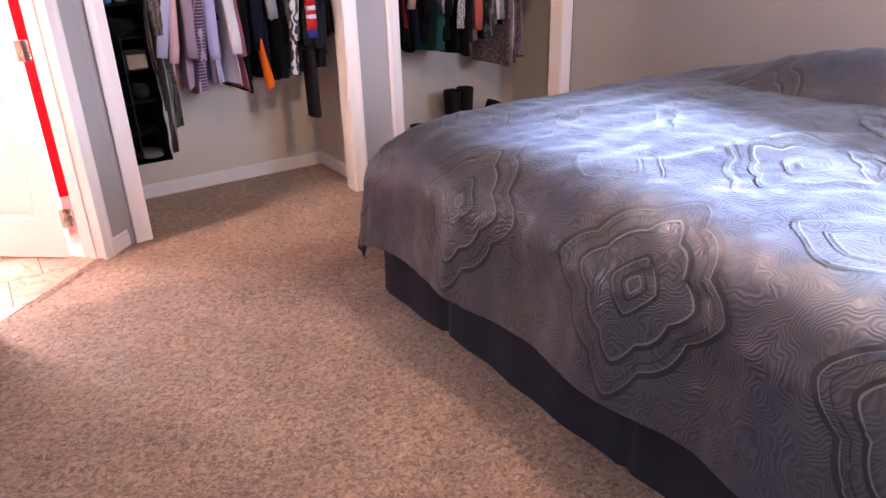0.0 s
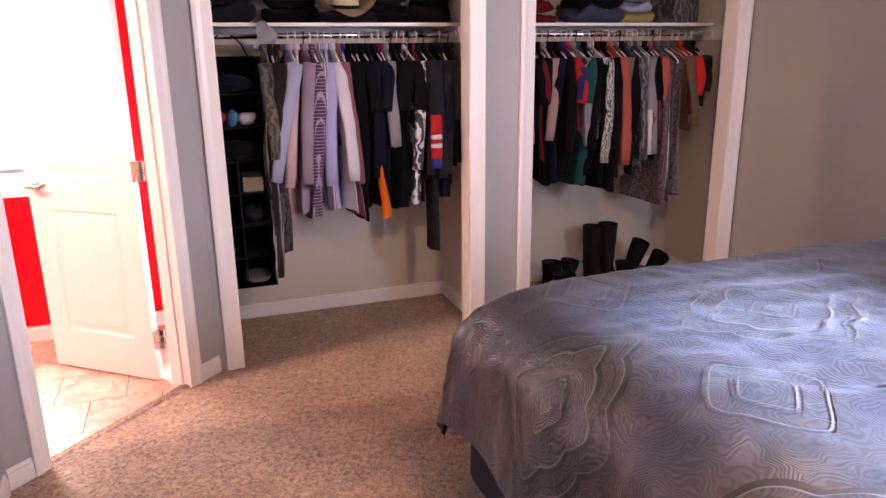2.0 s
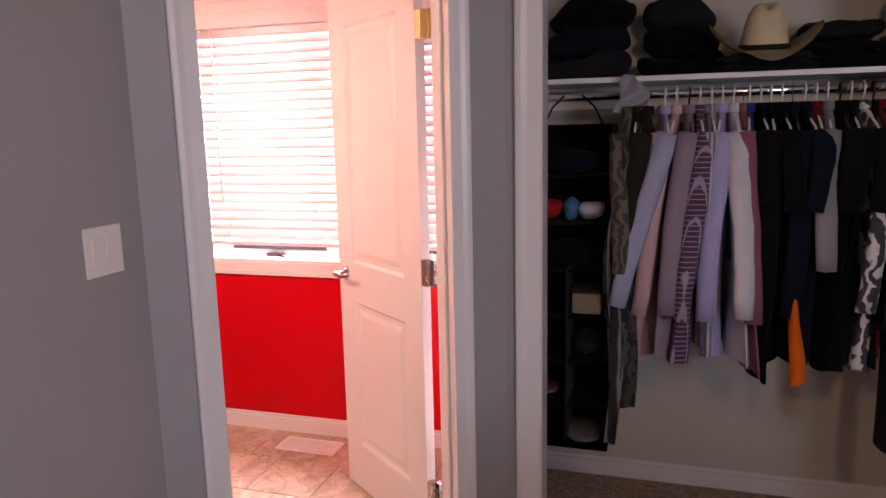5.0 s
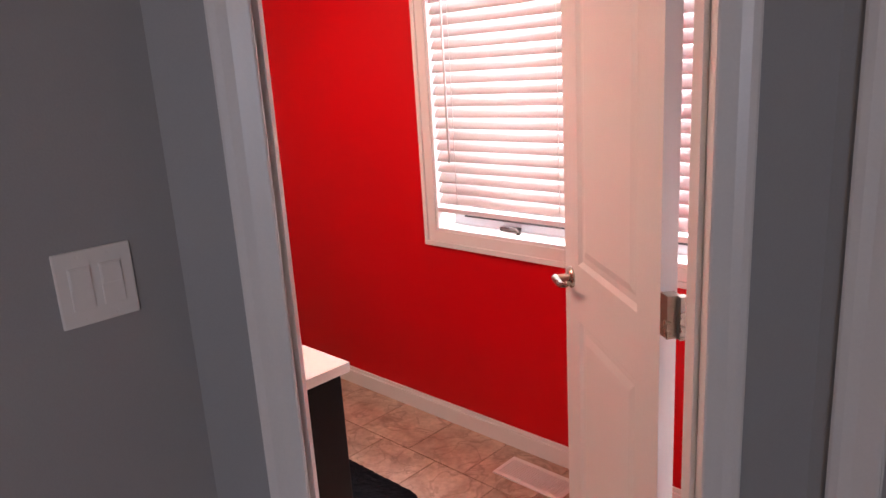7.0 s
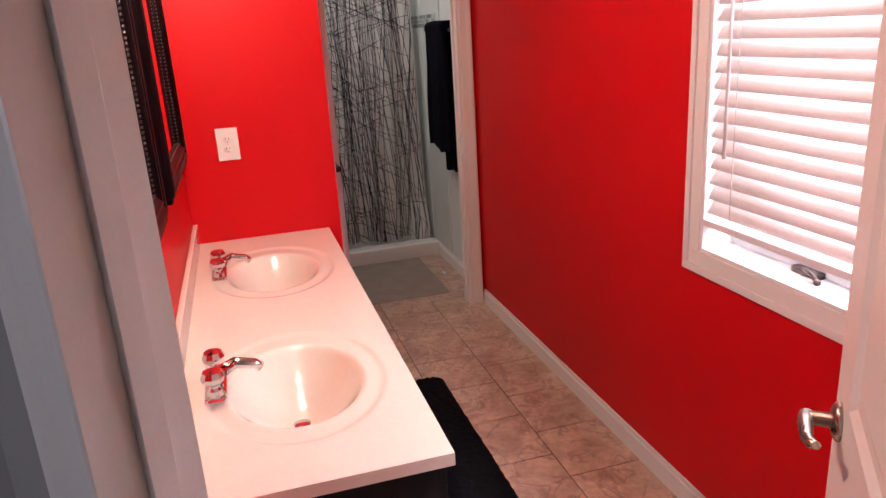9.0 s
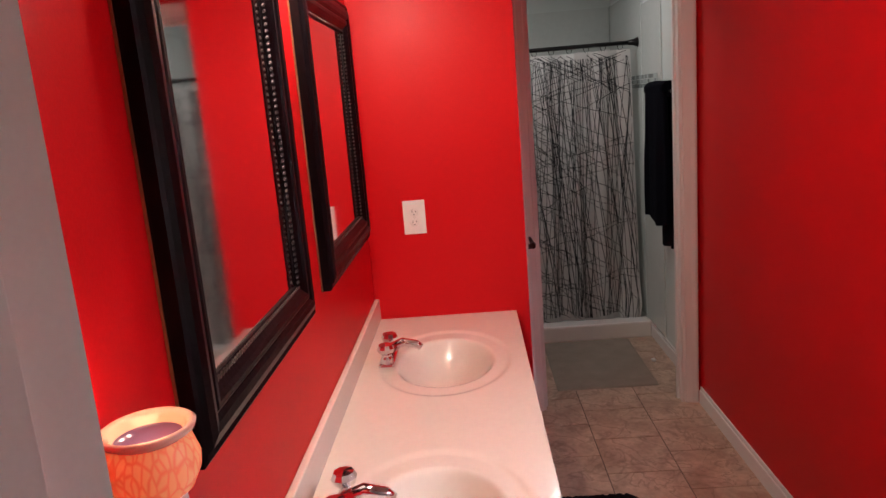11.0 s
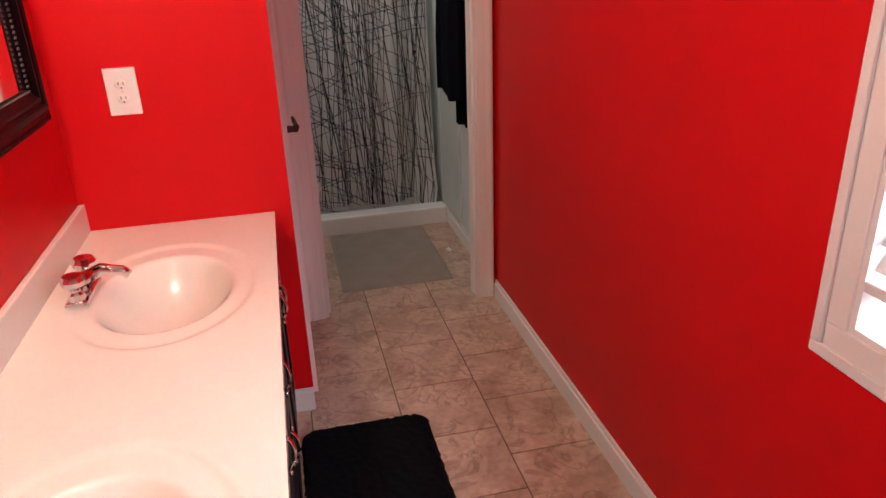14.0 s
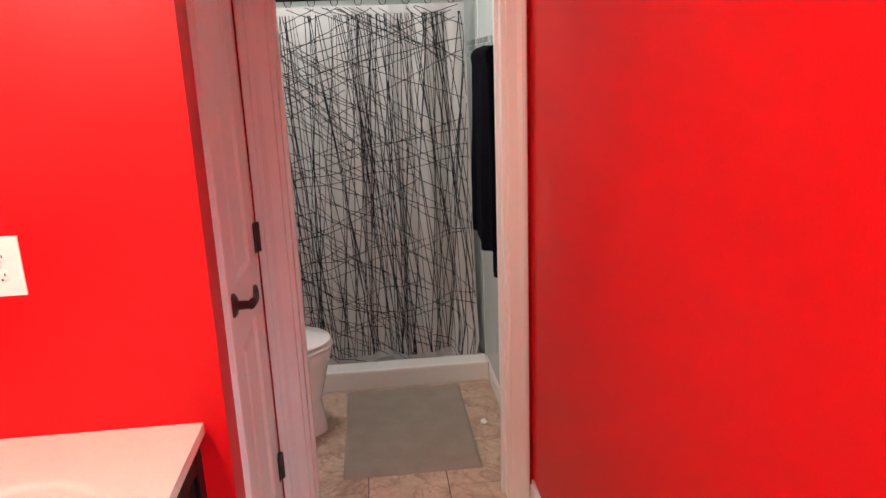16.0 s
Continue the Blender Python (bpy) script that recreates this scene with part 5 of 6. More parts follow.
for dx, dy, zb in ((-0.242, -0.10, 1.685), (-0.22, -0.07, 1.69)):
    bm = bmesh.new()
    tube(bm, [(dx * 0.55, dy, -0.235), (dx, dy, -0.26)], 0.004, 6)
    z = -0.262
    while z > zb - H + 0.06:
        bmesh.ops.create_icosphere(bm, subdivisions=1, radius=0.0042, matrix=Matrix.Translation((dx, dy, z)))
        z -= 0.0095
    part("pull_chain", bm, ch, fan, "beaded metal pull chain")
    bm = bmesh.new()
    ellipsoid(bm, (dx, dy, zb - H + 0.028), (0.017, 0.017, 0.019), 14, 10)
    part("pull_ball", bm, glass("clear_pull_ball", (0.9, 0.85, 0.8)), fan, "clear glass pull ball")

# ---- closets ----
SHELF_Z = 1.642
ROD_Y, ROD_Z = 0.36, 1.597
for k, (a, b) in enumerate(((-0.098, 1.298), (1.402, 2.983))):
    sh = thing("closet_shelf", "white closet shelf over the hanging rod", "shelf", pose((a + b) / 2, 0, SHELF_Z), "closet shelves")
    w = (b - a) / 2
    bm = bmesh.new()
    box(bm, -w, w, 0.36, CB - 0.001, 0, 0.018, 0.0015)
    part("board", bm, WHITE, sh)
    for x0, x1, y0, y1 in ((-w, -w + 0.018, 0.20, CB - 0.02), (w - 0.018, w, 0.20, CB - 0.02), (-w + 0.018, w - 0.018, CB - 0.02, CB - 0.001)):
        bm = bmesh.new()
        box(bm, x0, x1, y0, y1, -0.085, -0.001, 0.0015)
        part("cleat", bm, WHITE, sh)
    rd = thing("closet_rod", "chromed closet rod full of hangers", "rod", pose((a + b) / 2, ROD_Y, ROD_Z), "closet rods")
    bm = bmesh.new()
    tube(bm, [(-w + 0.018, 0, 0), (w - 0.018, 0, 0)], 0.015, 14)
    part("bar", bm, CHROME, rd)
    for s in (-1, 1):
        bm = bmesh.new()
        tube(bm, [(s * (w - 0.03), 0, 0), (s * (w - 0.019), 0, 0)], 0.026, 14)
        part("socket", bm, WHITE, rd)

HANGW = surface("white_plastic_hanger", (0.78, 0.76, 0.74), 0.35, 0.03, 8, 60, 0.0)
HANGK = surface("black_plastic_hanger", (0.015, 0.015, 0.017), 0.35, 0.1, 8, 60, 0.0)
HANGR = surface("coral_plastic_hanger", (0.60, 0.09, 0.07), 0.35, 0.05, 8, 60, 0.0)
HANGM = surface("wire_hanger_metal", (0.55, 0.54, 0.52), 0.25, 0.05, 8, 60, 0.0, metal=1.0)


def hanger_mesh(wire):
    """Hook over the rod at the origin, shoulders along y."""
    bm = bmesh.new()
    r = 0.0018 if wire else 0.0042
    hk = [(0, 0.019 * math.cos(a), 0.019 * math.sin(a)) for a in (math.radians(-20 + 20 * k) for k in range(11))]
    hk += [(0, -0.017, -0.012), (0, -0.004, -0.03), (0, 0, -0.05), (0, 0, -0.07)]
    tube(bm, hk, r * 0.8, 6)
    sh = [(0, 0, -0.068), (0, 0.06, -0.085), (0, 0.14, -0.118), (0, 0.20, -0.158), (0, 0.195, -0.168)]
    tube(bm, sh, r, 6)
    tube(bm, [(x, -y, z) for x, y, z in sh], r, 6)
    tube(bm, [(0, 0.195, -0.168), (0, -0.195, -0.168)], r * 0.8, 6)
    return bm


_hangers = {}


def hanger(x, mat, rot, wire=False):
    key = (mat.name, wire)
    names = {"white_plastic_hanger": "white plastic clothes hanger on the closet rod", "black_plastic_hanger": "black plastic clothes hanger on the closet rod",
             "coral_plastic_hanger": "coral plastic clothes hanger on the closet rod", "wire_hanger_metal": "metal wire clothes hanger on the closet rod"}
    if key not in _hangers:
        ob = part("clothes_hanger", hanger_mesh(wire), mat)
        _hangers[key] = ob
    else:
        ob = new("clothes_hanger", _hangers[key].data)
    ob.matrix_basis = pose(x, ROD_Y, ROD_Z, 0, 0, rot)
    return tagged(ob, names[mat.name], "hanger", "hangers on the rods")


def garment(name, label, x, material, hem, sleeve=0.0, wide=0.235, thick=0.024, rot=0.0, kind="shirt", under=None, sleeve_mat=None, seed=0, flare=0.0, fan=0.0):
    """A garment hung on the rod: broad across y, thin in x; hem and sleeve lengths downwards from the shoulder in metres."""
    rnd = random.Random(seed * 7 + 3)
    g = thing(name, label, kind, pose(x, ROD_Y, ROD_Z, 0, 0, rot), "hanging clothes")
    ph, ph2 = rnd.uniform(0, 6), rnd.uniform(0, 6)
    top = -0.058
    n = 30

    def width(h):
        if h < 0.02:
            return 0.05 + (wide - 0.05) * h / 0.02
        return wide * (1 - 0.10 * min(1, (h - 0.02) / 0.25)) + flare * max(0, h - 0.3)

    def loop(u, v):
        h = v * hem
        a = 2 * math.pi * u
        w, t = width(h), thick * (0.55 + 0.45 * min(1, h / 0.12)) * (1 + 0.45 * v)
        cy = abs(math.cos(a)) ** 0.8 * math.copysign(1, math.cos(a))
        y = w * cy
        drop = top - h - 0.085 * (abs(y) / wide) ** 1.3 * max(0, 1 - h / 0.45)
        wob = 0.010 * math.sin(3 * a + ph + 5 * v) * v + 0.008 * math.sin(5 * a + ph2 - 3 * v) * min(1, v * 2)
        xx = t * math.sin(a) + fan * v * (1 - 0.35 * cy) + wob + 0.014 * math.sin(v * 3 + ph) * v
        yy = y + 0.008 * math.sin(7 * v + ph2) * v + 0.006 * math.sin(4 * a + ph) * v
        zz = drop + (0.012 * math.sin(2 * a + ph) * (v > 0.97))
        return (xx, yy, zz)
    bm = bmesh.new()
    sheet(bm, n, 20, lambda u, v: loop(u, v * v * 0.35 + 0.65 * v if v < 1 else 1.0))
    part("body", bm, material, g)
    if sleeve:
        for s in (-1, 1):
            bm = bmesh.new()
            y0 = s * (wide - 0.02)
            lean = 0.03 + rnd.uniform(-0.02, 0.03)
            pts, rad = [], []
            for k in range(9):
                v = k / 8
                pts.append((0.012 * math.sin(3 * v + ph) + 0.01 * s * v + fan * (1 - 0.2 * s) * (0.08 + sleeve * v) / hem, y0 + s * (0.035 * math.sin(v * 1.8) + lean * v - 0.02 * v * v), top - 0.075 - sleeve * v))
                rad.append(0.036 - 0.008 * v if sleeve > 0.35 else 0.034 - 0.004 * v)
            tube(bm, pts, rad, 12, True, 0.55)
            for v in bm.verts:
                v.co += 0.006 * Vector((noise.noise(v.co * 14 + Vector((ph, 0, 0))), noise.noise(v.co * 14 + Vector((0, ph, 3))), 0))
            part("sleeve", bm, sleeve_mat or material, g)
    bm = bmesh.new()
    lathe(bm, [(0.042, 0.0), (0.046, 0.012), (0.04, 0.03)], 16, (0, 0, top - 0.012), 0.6, 1.25)
    part("collar", bm, material, g)
    return g


def cloth(name, c, vary=0.14, rough=0.85):
    k = 0.30 if max(c) < 0.06 else 0.62
    return surface(name, tuple(v * k for v in c), rough, vary, 9, 320, 0.3, sheen=0.02, dist=0.0015, spec=0.06)


def plaid(name, a, b, scale):
    m, n, l, p = nodes_of(name)
    co = n.new("ShaderNodeTexCoord")
    facs = []
    for axis in ("Z", "Y"):
        w = n.new("ShaderNodeTexWave")
        w.bands_direction = axis
        w.inputs["Scale"].default_value, w.inputs["Distortion"].default_value = scale, 0.4
        l.new(co.outputs["Object"], w.inputs["Vector"])
        facs.append(w)
    mu = n.new("ShaderNodeMath")
    mu.operation = "MAXIMUM"
    for k in range(2):
        l.new(facs[k].outputs["Fac"], mu.inputs[k])
    r = n.new("ShaderNodeValToRGB")
    r.color_ramp.elements[0].position, r.color_ramp.elements[1].position = 0.86, 0.96
    r.color_ramp.elements[0].color, r.color_ramp.elements[1].color = (*a, 1), (*b, 1)
    l.new(mu.outputs[0], r.inputs["Fac"])
    l.new(r.outputs["Color"], p.inputs["Base Color"])
    p.inputs["Roughness"].default_value = 0.85
    return m


PAL = {
    "black": cloth("black_cotton", (0.010, 0.010, 0.012), 0.3),
    "navy": cloth("navy_cotton", (0.014, 0.018, 0.040), 0.2),
    "charcoal": cloth("charcoal_knit", (0.040, 0.040, 0.046), 0.2),
    "grey": cloth("heather_grey_jersey", (0.30, 0.29, 0.31), 0.15),
    "lightblue": cloth("pale_blue_shirting", (0.50, 0.52, 0.70)),
    "pink": cloth("pink_shirting", (0.86, 0.56, 0.57)),
    "mauve": cloth("mauve_shirting", (0.40, 0.31, 0.38)),
    "plum": plaid("plum_plaid", (0.060, 0.026, 0.052), (0.30, 0.24, 0.32), 19.0),
    "greystripe": woven("grey_striped_shirting", (0.40, 0.39, 0.42), (0.13, 0.12, 0.15), 22, distortion=0.6),
    "lavender": cloth("lavender_shirting", (0.55, 0.52, 0.84)),
    "white": cloth("white_shirting", (0.82, 0.80, 0.85)),
    "rose": cloth("dusty_rose_cotton", (0.36, 0.13, 0.16)),
    "royal": cloth("royal_blue_cotton", (0.03, 0.05, 0.26)),
    "orange": cloth("safety_orange_knit", (0.90, 0.17, 0.015)),
    "darkred": cloth("dark_red_cotton", (0.20, 0.012, 0.018)),
    "red": cloth("bright_red_cotton", (0.62, 0.03, 0.03)),
    "floral": woven("black_white_floral", (0.02, 0.02, 0.03), (0.55, 0.53, 0.50), 7, distortion=14, thin=0.62),
    "camo": woven("olive_print_cotton", (0.025, 0.02, 0.015), (0.10, 0.085, 0.06), 9, distortion=12),
    "olive": cloth("dark_olive_cotton", (0.05, 0.042, 0.032), 0.2),
    "teal": cloth("aqua_jersey", (0.10, 0.34, 0.36)),
    "forest": cloth("dark_teal_jersey", (0.012, 0.09, 0.085)),
    "blush": cloth("pale_pink_jersey", (0.52, 0.30, 0.28)),
    "coral": cloth("coral_knit", (0.55, 0.12, 0.09)),
    "indigo": cloth("indigo_jersey", (0.045, 0.035, 0.13)),
    "taupe": cloth("taupe_knit", (0.20, 0.165, 0.14)),
    "speckle": woven("black_white_speckle", (0.08, 0.075, 0.07), (0.48, 0.45, 0.41), 16, distortion=16, thin=0.5),
    "zebra": woven("grey_animal_print", (0.02, 0.02, 0.024), (0.12, 0.115, 0.12), 10, distortion=10, thin=0.55),
    "stripe": woven("black_white_stripe", (0.03, 0.028, 0.03), (0.45, 0.40, 0.38), 5.5, distortion=1.2, thin=0.6),
    "tweed": woven("plum_tweed", (0.045, 0.030, 0.032), (0.16, 0.10, 0.11), 18, distortion=14, thin=0.5),
    "tan": cloth("brown_suede_cloth", (0.15, 0.10, 0.065)),
}
NAMED = {"lightblue": "pale blue", "darkred": "dark red", "greystripe": "grey striped", "royal": "royal blue", "plum": "plum plaid", "floral": "black and white floral",
         "camo": "olive print", "speckle": "black and white speckled", "zebra": "grey animal print", "stripe": "black and white striped", "forest": "dark teal",
         "blush": "pale pink", "tan": "brown", "teal": "aqua"}

# closet 1: x, colour, hem (m from the shoulder), sleeve, shoulder half-width
ROW1 = [
    ("camo", 0.245, .78, .45), ("olive", 0.275, .70, .4), ("olive", 0.305, .68, .4),
    ("lightblue", 0.365, .66, .56), ("pink", 0.405, .86, .60), ("mauve", 0.445, .82, .58), ("plum", 0.478, .85, .60), ("greystripe", 0.515, .80, .60),
    ("lavender", 0.552, .82, .60), ("white", 0.585, .83, .58), ("rose", 0.615, .86, .60), ("royal", 0.635, .50, 0), ("black", 0.668, .88, .60), ("black", 0.700, .84, .24),
    ("black", 0.732, .80, .24), ("navy", 0.765, .80, .58), ("navy", 0.800, .82, .24), ("darkred", 0.835, .50, 0), ("grey", 0.868, .50, .42), ("black", 0.905, .84, .24),
    ("black", 0.935, .78, .24), ("floral", 0.970, .83, .55), ("black", 1.000, .80, .24), ("charcoal", 1.040, .70, .58), ("charcoal", 1.085, .78, .60), ("navy", 1.130, .80, .50),
    ("charcoal", 1.175, .74, .58), ("olive", 1.225, .62, .30)]
ROW2 = [
    ("black", 1.515, .74, .24), ("teal", 1.560, .50, .22), ("black", 1.600, .72, .24), ("blush", 1.640, .55, .45), ("black", 1.680, .70, .24), ("darkred", 1.715, .62, .24),
    ("black", 1.750, .74, .24), ("blush", 1.790, .52, .44), ("navy", 1.830, .78, .24), ("black", 1.870, .72, .50), ("indigo", 1.910, .50, .22), ("red", 1.945, .46, .24),
    ("grey", 1.975, .56, .48), ("forest", 2.010, .80, .24), ("black", 2.050, .74, .50), ("speckle", 2.095, .54, .58), ("black", 2.135, .80, .56), ("black", 2.180, .84, .50),
    ("coral", 2.225, .58, .60), ("taupe", 2.265, .76, .60), ("black", 2.305, .74, .40), ("zebra", 2.345, .72, .58), ("stripe", 2.385, .62, .55), ("grey", 2.420, .60, .55),
    ("black", 2.460, .66, .24), ("coral", 2.500, .62, .24), ("tweed", 2.540, .95, .0), ("stripe", 2.580, .93, .0), ("tweed", 2.615, .90, .0), ("tan", 2.665, .50, .40),
    ("red", 2.710, .40, .22), ("charcoal", 2.760, .34, .2), ("black", 2.810, .32, .2)]
rnd = random.Random(11)
for row in (ROW1, ROW2):
    for i, (c, x, hem, sl) in enumerate(row):
        word = NAMED.get(c, c)
        kind = "dress" if hem > 0.89 and not sl else ("coat" if hem > 0.87 else "shirt")
        sleeve_word = " with long sleeves" if sl > 0.4 else (" with short sleeves" if sl else "")
        r = rnd.uniform(-9, 9)
        garment("hanging_" + kind, "%s %s%s hanging on the rod" % (word, kind, sleeve_word), x, PAL[c], hem, sl,
                wide=0.215 if sl else 0.19, thick=rnd.uniform(0.018, 0.028), rot=r, kind=kind, seed=i + int(x * 100), flare=0.05 if kind == "dress" else 0.02,
                fan=(0.7 if x < 0.53 else 0.5) * (x - 0.53) if row is ROW1 and 0.36 < x < 0.63 else 0.0)
        hm = rnd.choice((HANGW, HANGW, HANGW, HANGK, HANGM) if row is ROW1 else (HANGW, HANGW, HANGR, HANGW, HANGK))
        hanger(x, hm, r, hm is HANGM)

# single pieces that hang lower or show a bright panel
vest = thing("hanging_vest", "safety orange vest showing between black shirts", "vest", pose(0.758, 0.10, 1.10), "hanging clothes")
bm = bmesh.new()
sheet(bm, 16, 14, lambda u, v: ((0.004 + 0.022 * v) * math.cos(2 * math.pi * u) + 0.032 * v + 0.003 * math.sin(9 * v), 0.02 + 0.030 * math.sin(2 * math.pi * u) + 0.15 * (1 - v) * 0.3, -0.42 * v + 0.012 * math.cos(2 * math.pi * u) * v))
part("body", bm, PAL["orange"], vest)
garment("hanging_jersey", "red jersey with white stripes on the sleeve", 1.012, PAL["darkred"], 0.80, 0, wide=0.2, thick=0.02, kind="shirt", seed=72)
jk = thing("hanging_trousers", "long charcoal trousers folded over a hanger", "trousers", pose(1.062, ROD_Y, ROD_Z, 0, 0, 4), "hanging clothes")
bm = bmesh.new()
sheet(bm, 20, 16, lambda u, v: (0.022 * math.sin(2 * math.pi * u) * (1 + 0.3 * v), -0.15 + 0.07 * math.cos(2 * math.pi * u) + 0.01 * math.sin(5 * v), -0.20 - 0.94 * v))
part("leg", bm, PAL["charcoal"], jk)
cuff = thing("striped_sleeve", "red sleeve with two white stripes hanging forward", "sleeve", pose(1.058, 0.085, ROD_Z), "hanging clothes")
for z0, z1, mt in ((-0.40, -0.50, "red"), (-0.50, -0.523, "white"), (-0.523, -0.545, "red"), (-0.545, -0.568, "white"), (-0.568, -0.63, "red"), (-0.63, -0.67, "royal")):
    bm = bmesh.new()
    tube(bm, [(0, 0, z0), (0.002, -0.004, (z0 + z1) / 2), (0, 0, z1)], [0.030 + 0.004 * (-z0 - 0.4) / 0.3, 0.031, 0.032], 12, True, 0.7)
    part("band", bm, PAL[mt], cuff)


def organizer():
    """Black cloth shelves hung from the rod."""
    x0, x1, y0, y1, zt, zb = -0.085, 0.205, 0.14, 0.46, 1.50, 0.365
    og = thing("hanging_organizer", "black cloth hanging shelf organizer, half full", "organizer", pose((x0 + x1) / 2, (y0 + y1) / 2, zb))
    w, d, h = (x1 - x0) / 2, (y1 - y0) / 2, zt - zb
    K = surface("black_organizer_cloth", (0.005, 0.005, 0.008), 0.8, 0.3, 8, 260, 0.3, sheen=0.03, spec=0.15)
    for s in (-1, 1):
        bm = bmesh.new()
        sheet(bm, 10, 40, lambda u, v: (s * (w - 0.006 * math.sin(v * 22) ** 2), -d + 2 * d * u, v * h))
        bmesh.ops.solidify(bm, geom=list(bm.faces), thickness=0.004)
        part("side", bm, K, og)
    bm = bmesh.new()
    box(bm, -w, w, d - 0.004, d, 0, h)
    part("back", bm, K, og)
    for k in range(8):
        z = h * k / 7
        bm = bmesh.new()
        sheet(bm, 8, 8, lambda u, v: (-w + 2 * w * u, -d + 2 * d * v, z - 0.012 * math.sin(math.pi * u) * (0 if k in (0, 7) else 1)))
        bmesh.ops.solidify(bm, geom=list(bm.faces), thickness=0.005)
        part("shelf", bm, K, og)
    bm = bmesh.new()
    box(bm, -0.003, 0.003, -d, d, 0.03, h * 4 / 7)
    part("divider", bm, K, og)
    for s in (-1, 1):
        bm = bmesh.new()
        tube(bm, [(s * w * 0.7, 0, h), (s * w * 0.5, 0, h + 0.06), (0.0 + s * 0.03, 0.0, h + 0.1)], 0.004, 6)
        part("strap", bm, K, og)
    def lump(name, label, cat, x, z, r, mat, y=-0.03):
        t = thing(name, label, cat, pose((x0 + x1) / 2 + x, (y0 + y1) / 2 + y, zb + z))
        bm = bmesh.new()
        vs = ellipsoid(bm, (0, 0, r[2]), r, 16, 10)
        for v in vs:
            v.co += 0.35 * min(r) * Vector((noise.noise(v.co * 28), noise.noise(v.co * 28 + Vector((5, 0, 0))), 0.6 * noise.noise(v.co * 28 + Vector((0, 5, 0)))))
            v.co.z = max(v.co.z, 0)
        part("cloth", bm, mat, t)
    s7 = h / 7
    lump("folded_sock", "rolled red socks in the organizer", "socks", -0.075, s7 * 5 - 0.004, (0.045, 0.05, 0.035), PAL["red"])
    lump("folded_sock", "rolled blue socks in the organizer", "socks", 0.0, s7 * 5 - 0.008, (0.03, 0.04, 0.04), cloth("sky_blue_cotton", (0.08, 0.28, 0.48)))
    lump("folded_sock", "rolled cream socks in the organizer", "socks", 0.07, s7 * 5 - 0.004, (0.05, 0.05, 0.032), PAL["white"])
    lump("folded_shirt", "dark folded shirt in the organizer", "shirt", 0.0, s7 * 6 - 0.004, (0.11, 0.10, 0.04), PAL["navy"])
    lump("folded_shirt", "dark folded shirt in the organizer", "shirt", 0.0, s7 * 4 - 0.006, (0.12, 0.10, 0.045), PAL["black"])
    lump("folded_shirt", "black folded shirt in the organizer", "shirt", 0.06, s7 * 2 - 0.004, (0.06, 0.09, 0.04), PAL["charcoal"])
    lump("folded_cloth", "salmon folded cloth in the organizer", "cloth", -0.08, s7 * 1 - 0.002, (0.05, 0.07, 0.016), PAL["rose"])
    lump("folded_cloth", "grey folded cloth on the lowest organizer shelf", "cloth", 0.055, 0.004, (0.075, 0.12, 0.02), cloth("dull_grey_cloth", (0.20, 0.18, 0.17)))
    bx = thing("tan_pouch", "tan cloth pouch with a dark band", "pouch", pose((x0 + x1) / 2 + 0.065, (y0 + y1) / 2 - 0.09, zb + s7 * 3))
    bm = bmesh.new()
    box(bm, -0.05, 0.05, -0.05, 0.05, 0, 0.075, 0.012)
    part("body", bm, cloth("tan_canvas", (0.30, 0.24, 0.16)), bx)
    bm = bmesh.new()
    box(bm, -0.052, 0.052, -0.052, 0.052, 0.076, 0.09, 0.006)
    part("flap", bm, PAL["olive"], bx)


organizer()


def strip_cloth(name, label, cat, x, y, z0, z1, w, mat, seed):
    t = thing(name, label, cat, pose(x, y, z0))
    bm = bmesh.new()
    ln = z0 - z1
    sheet(bm, 6, 30, lambda u, v: ((u - 0.5) * w * (0.35 + 0.65 * min(1, v * 2.2)) + 0.012 * math.sin(v * 7 + seed), 0.015 * math.sin(u * 5 + v * 9 + seed), -ln * v * (1 - 0.03 * abs(u - 0.5))))
    bmesh.ops.solidify(bm, geom=list(bm.faces), thickness=0.004)
    part("cloth", bm, mat, t)


strip_cloth("necktie", "silver and black patterned necktie hung on the rod", "necktie", 0.232, 0.13, 1.45, 0.62, 0.075, PAL["zebra"], 1)
strip_cloth("necktie", "olive striped necktie hung on the rod", "necktie", 0.255, 0.155, 1.42, 0.52, 0.07, PAL["camo"], 2)
strip_cloth("scarf", "dark striped scarf hung beside the organizer", "scarf", 0.222, 0.115, 1.30, 0.40, 0.04, PAL["stripe"], 3)
strip_cloth("white_cloth", "white folded cloth over the closet rod", "cloth", 0.255, 0.325, 1.665, 1.535, 0.10, PAL["white"], 4)


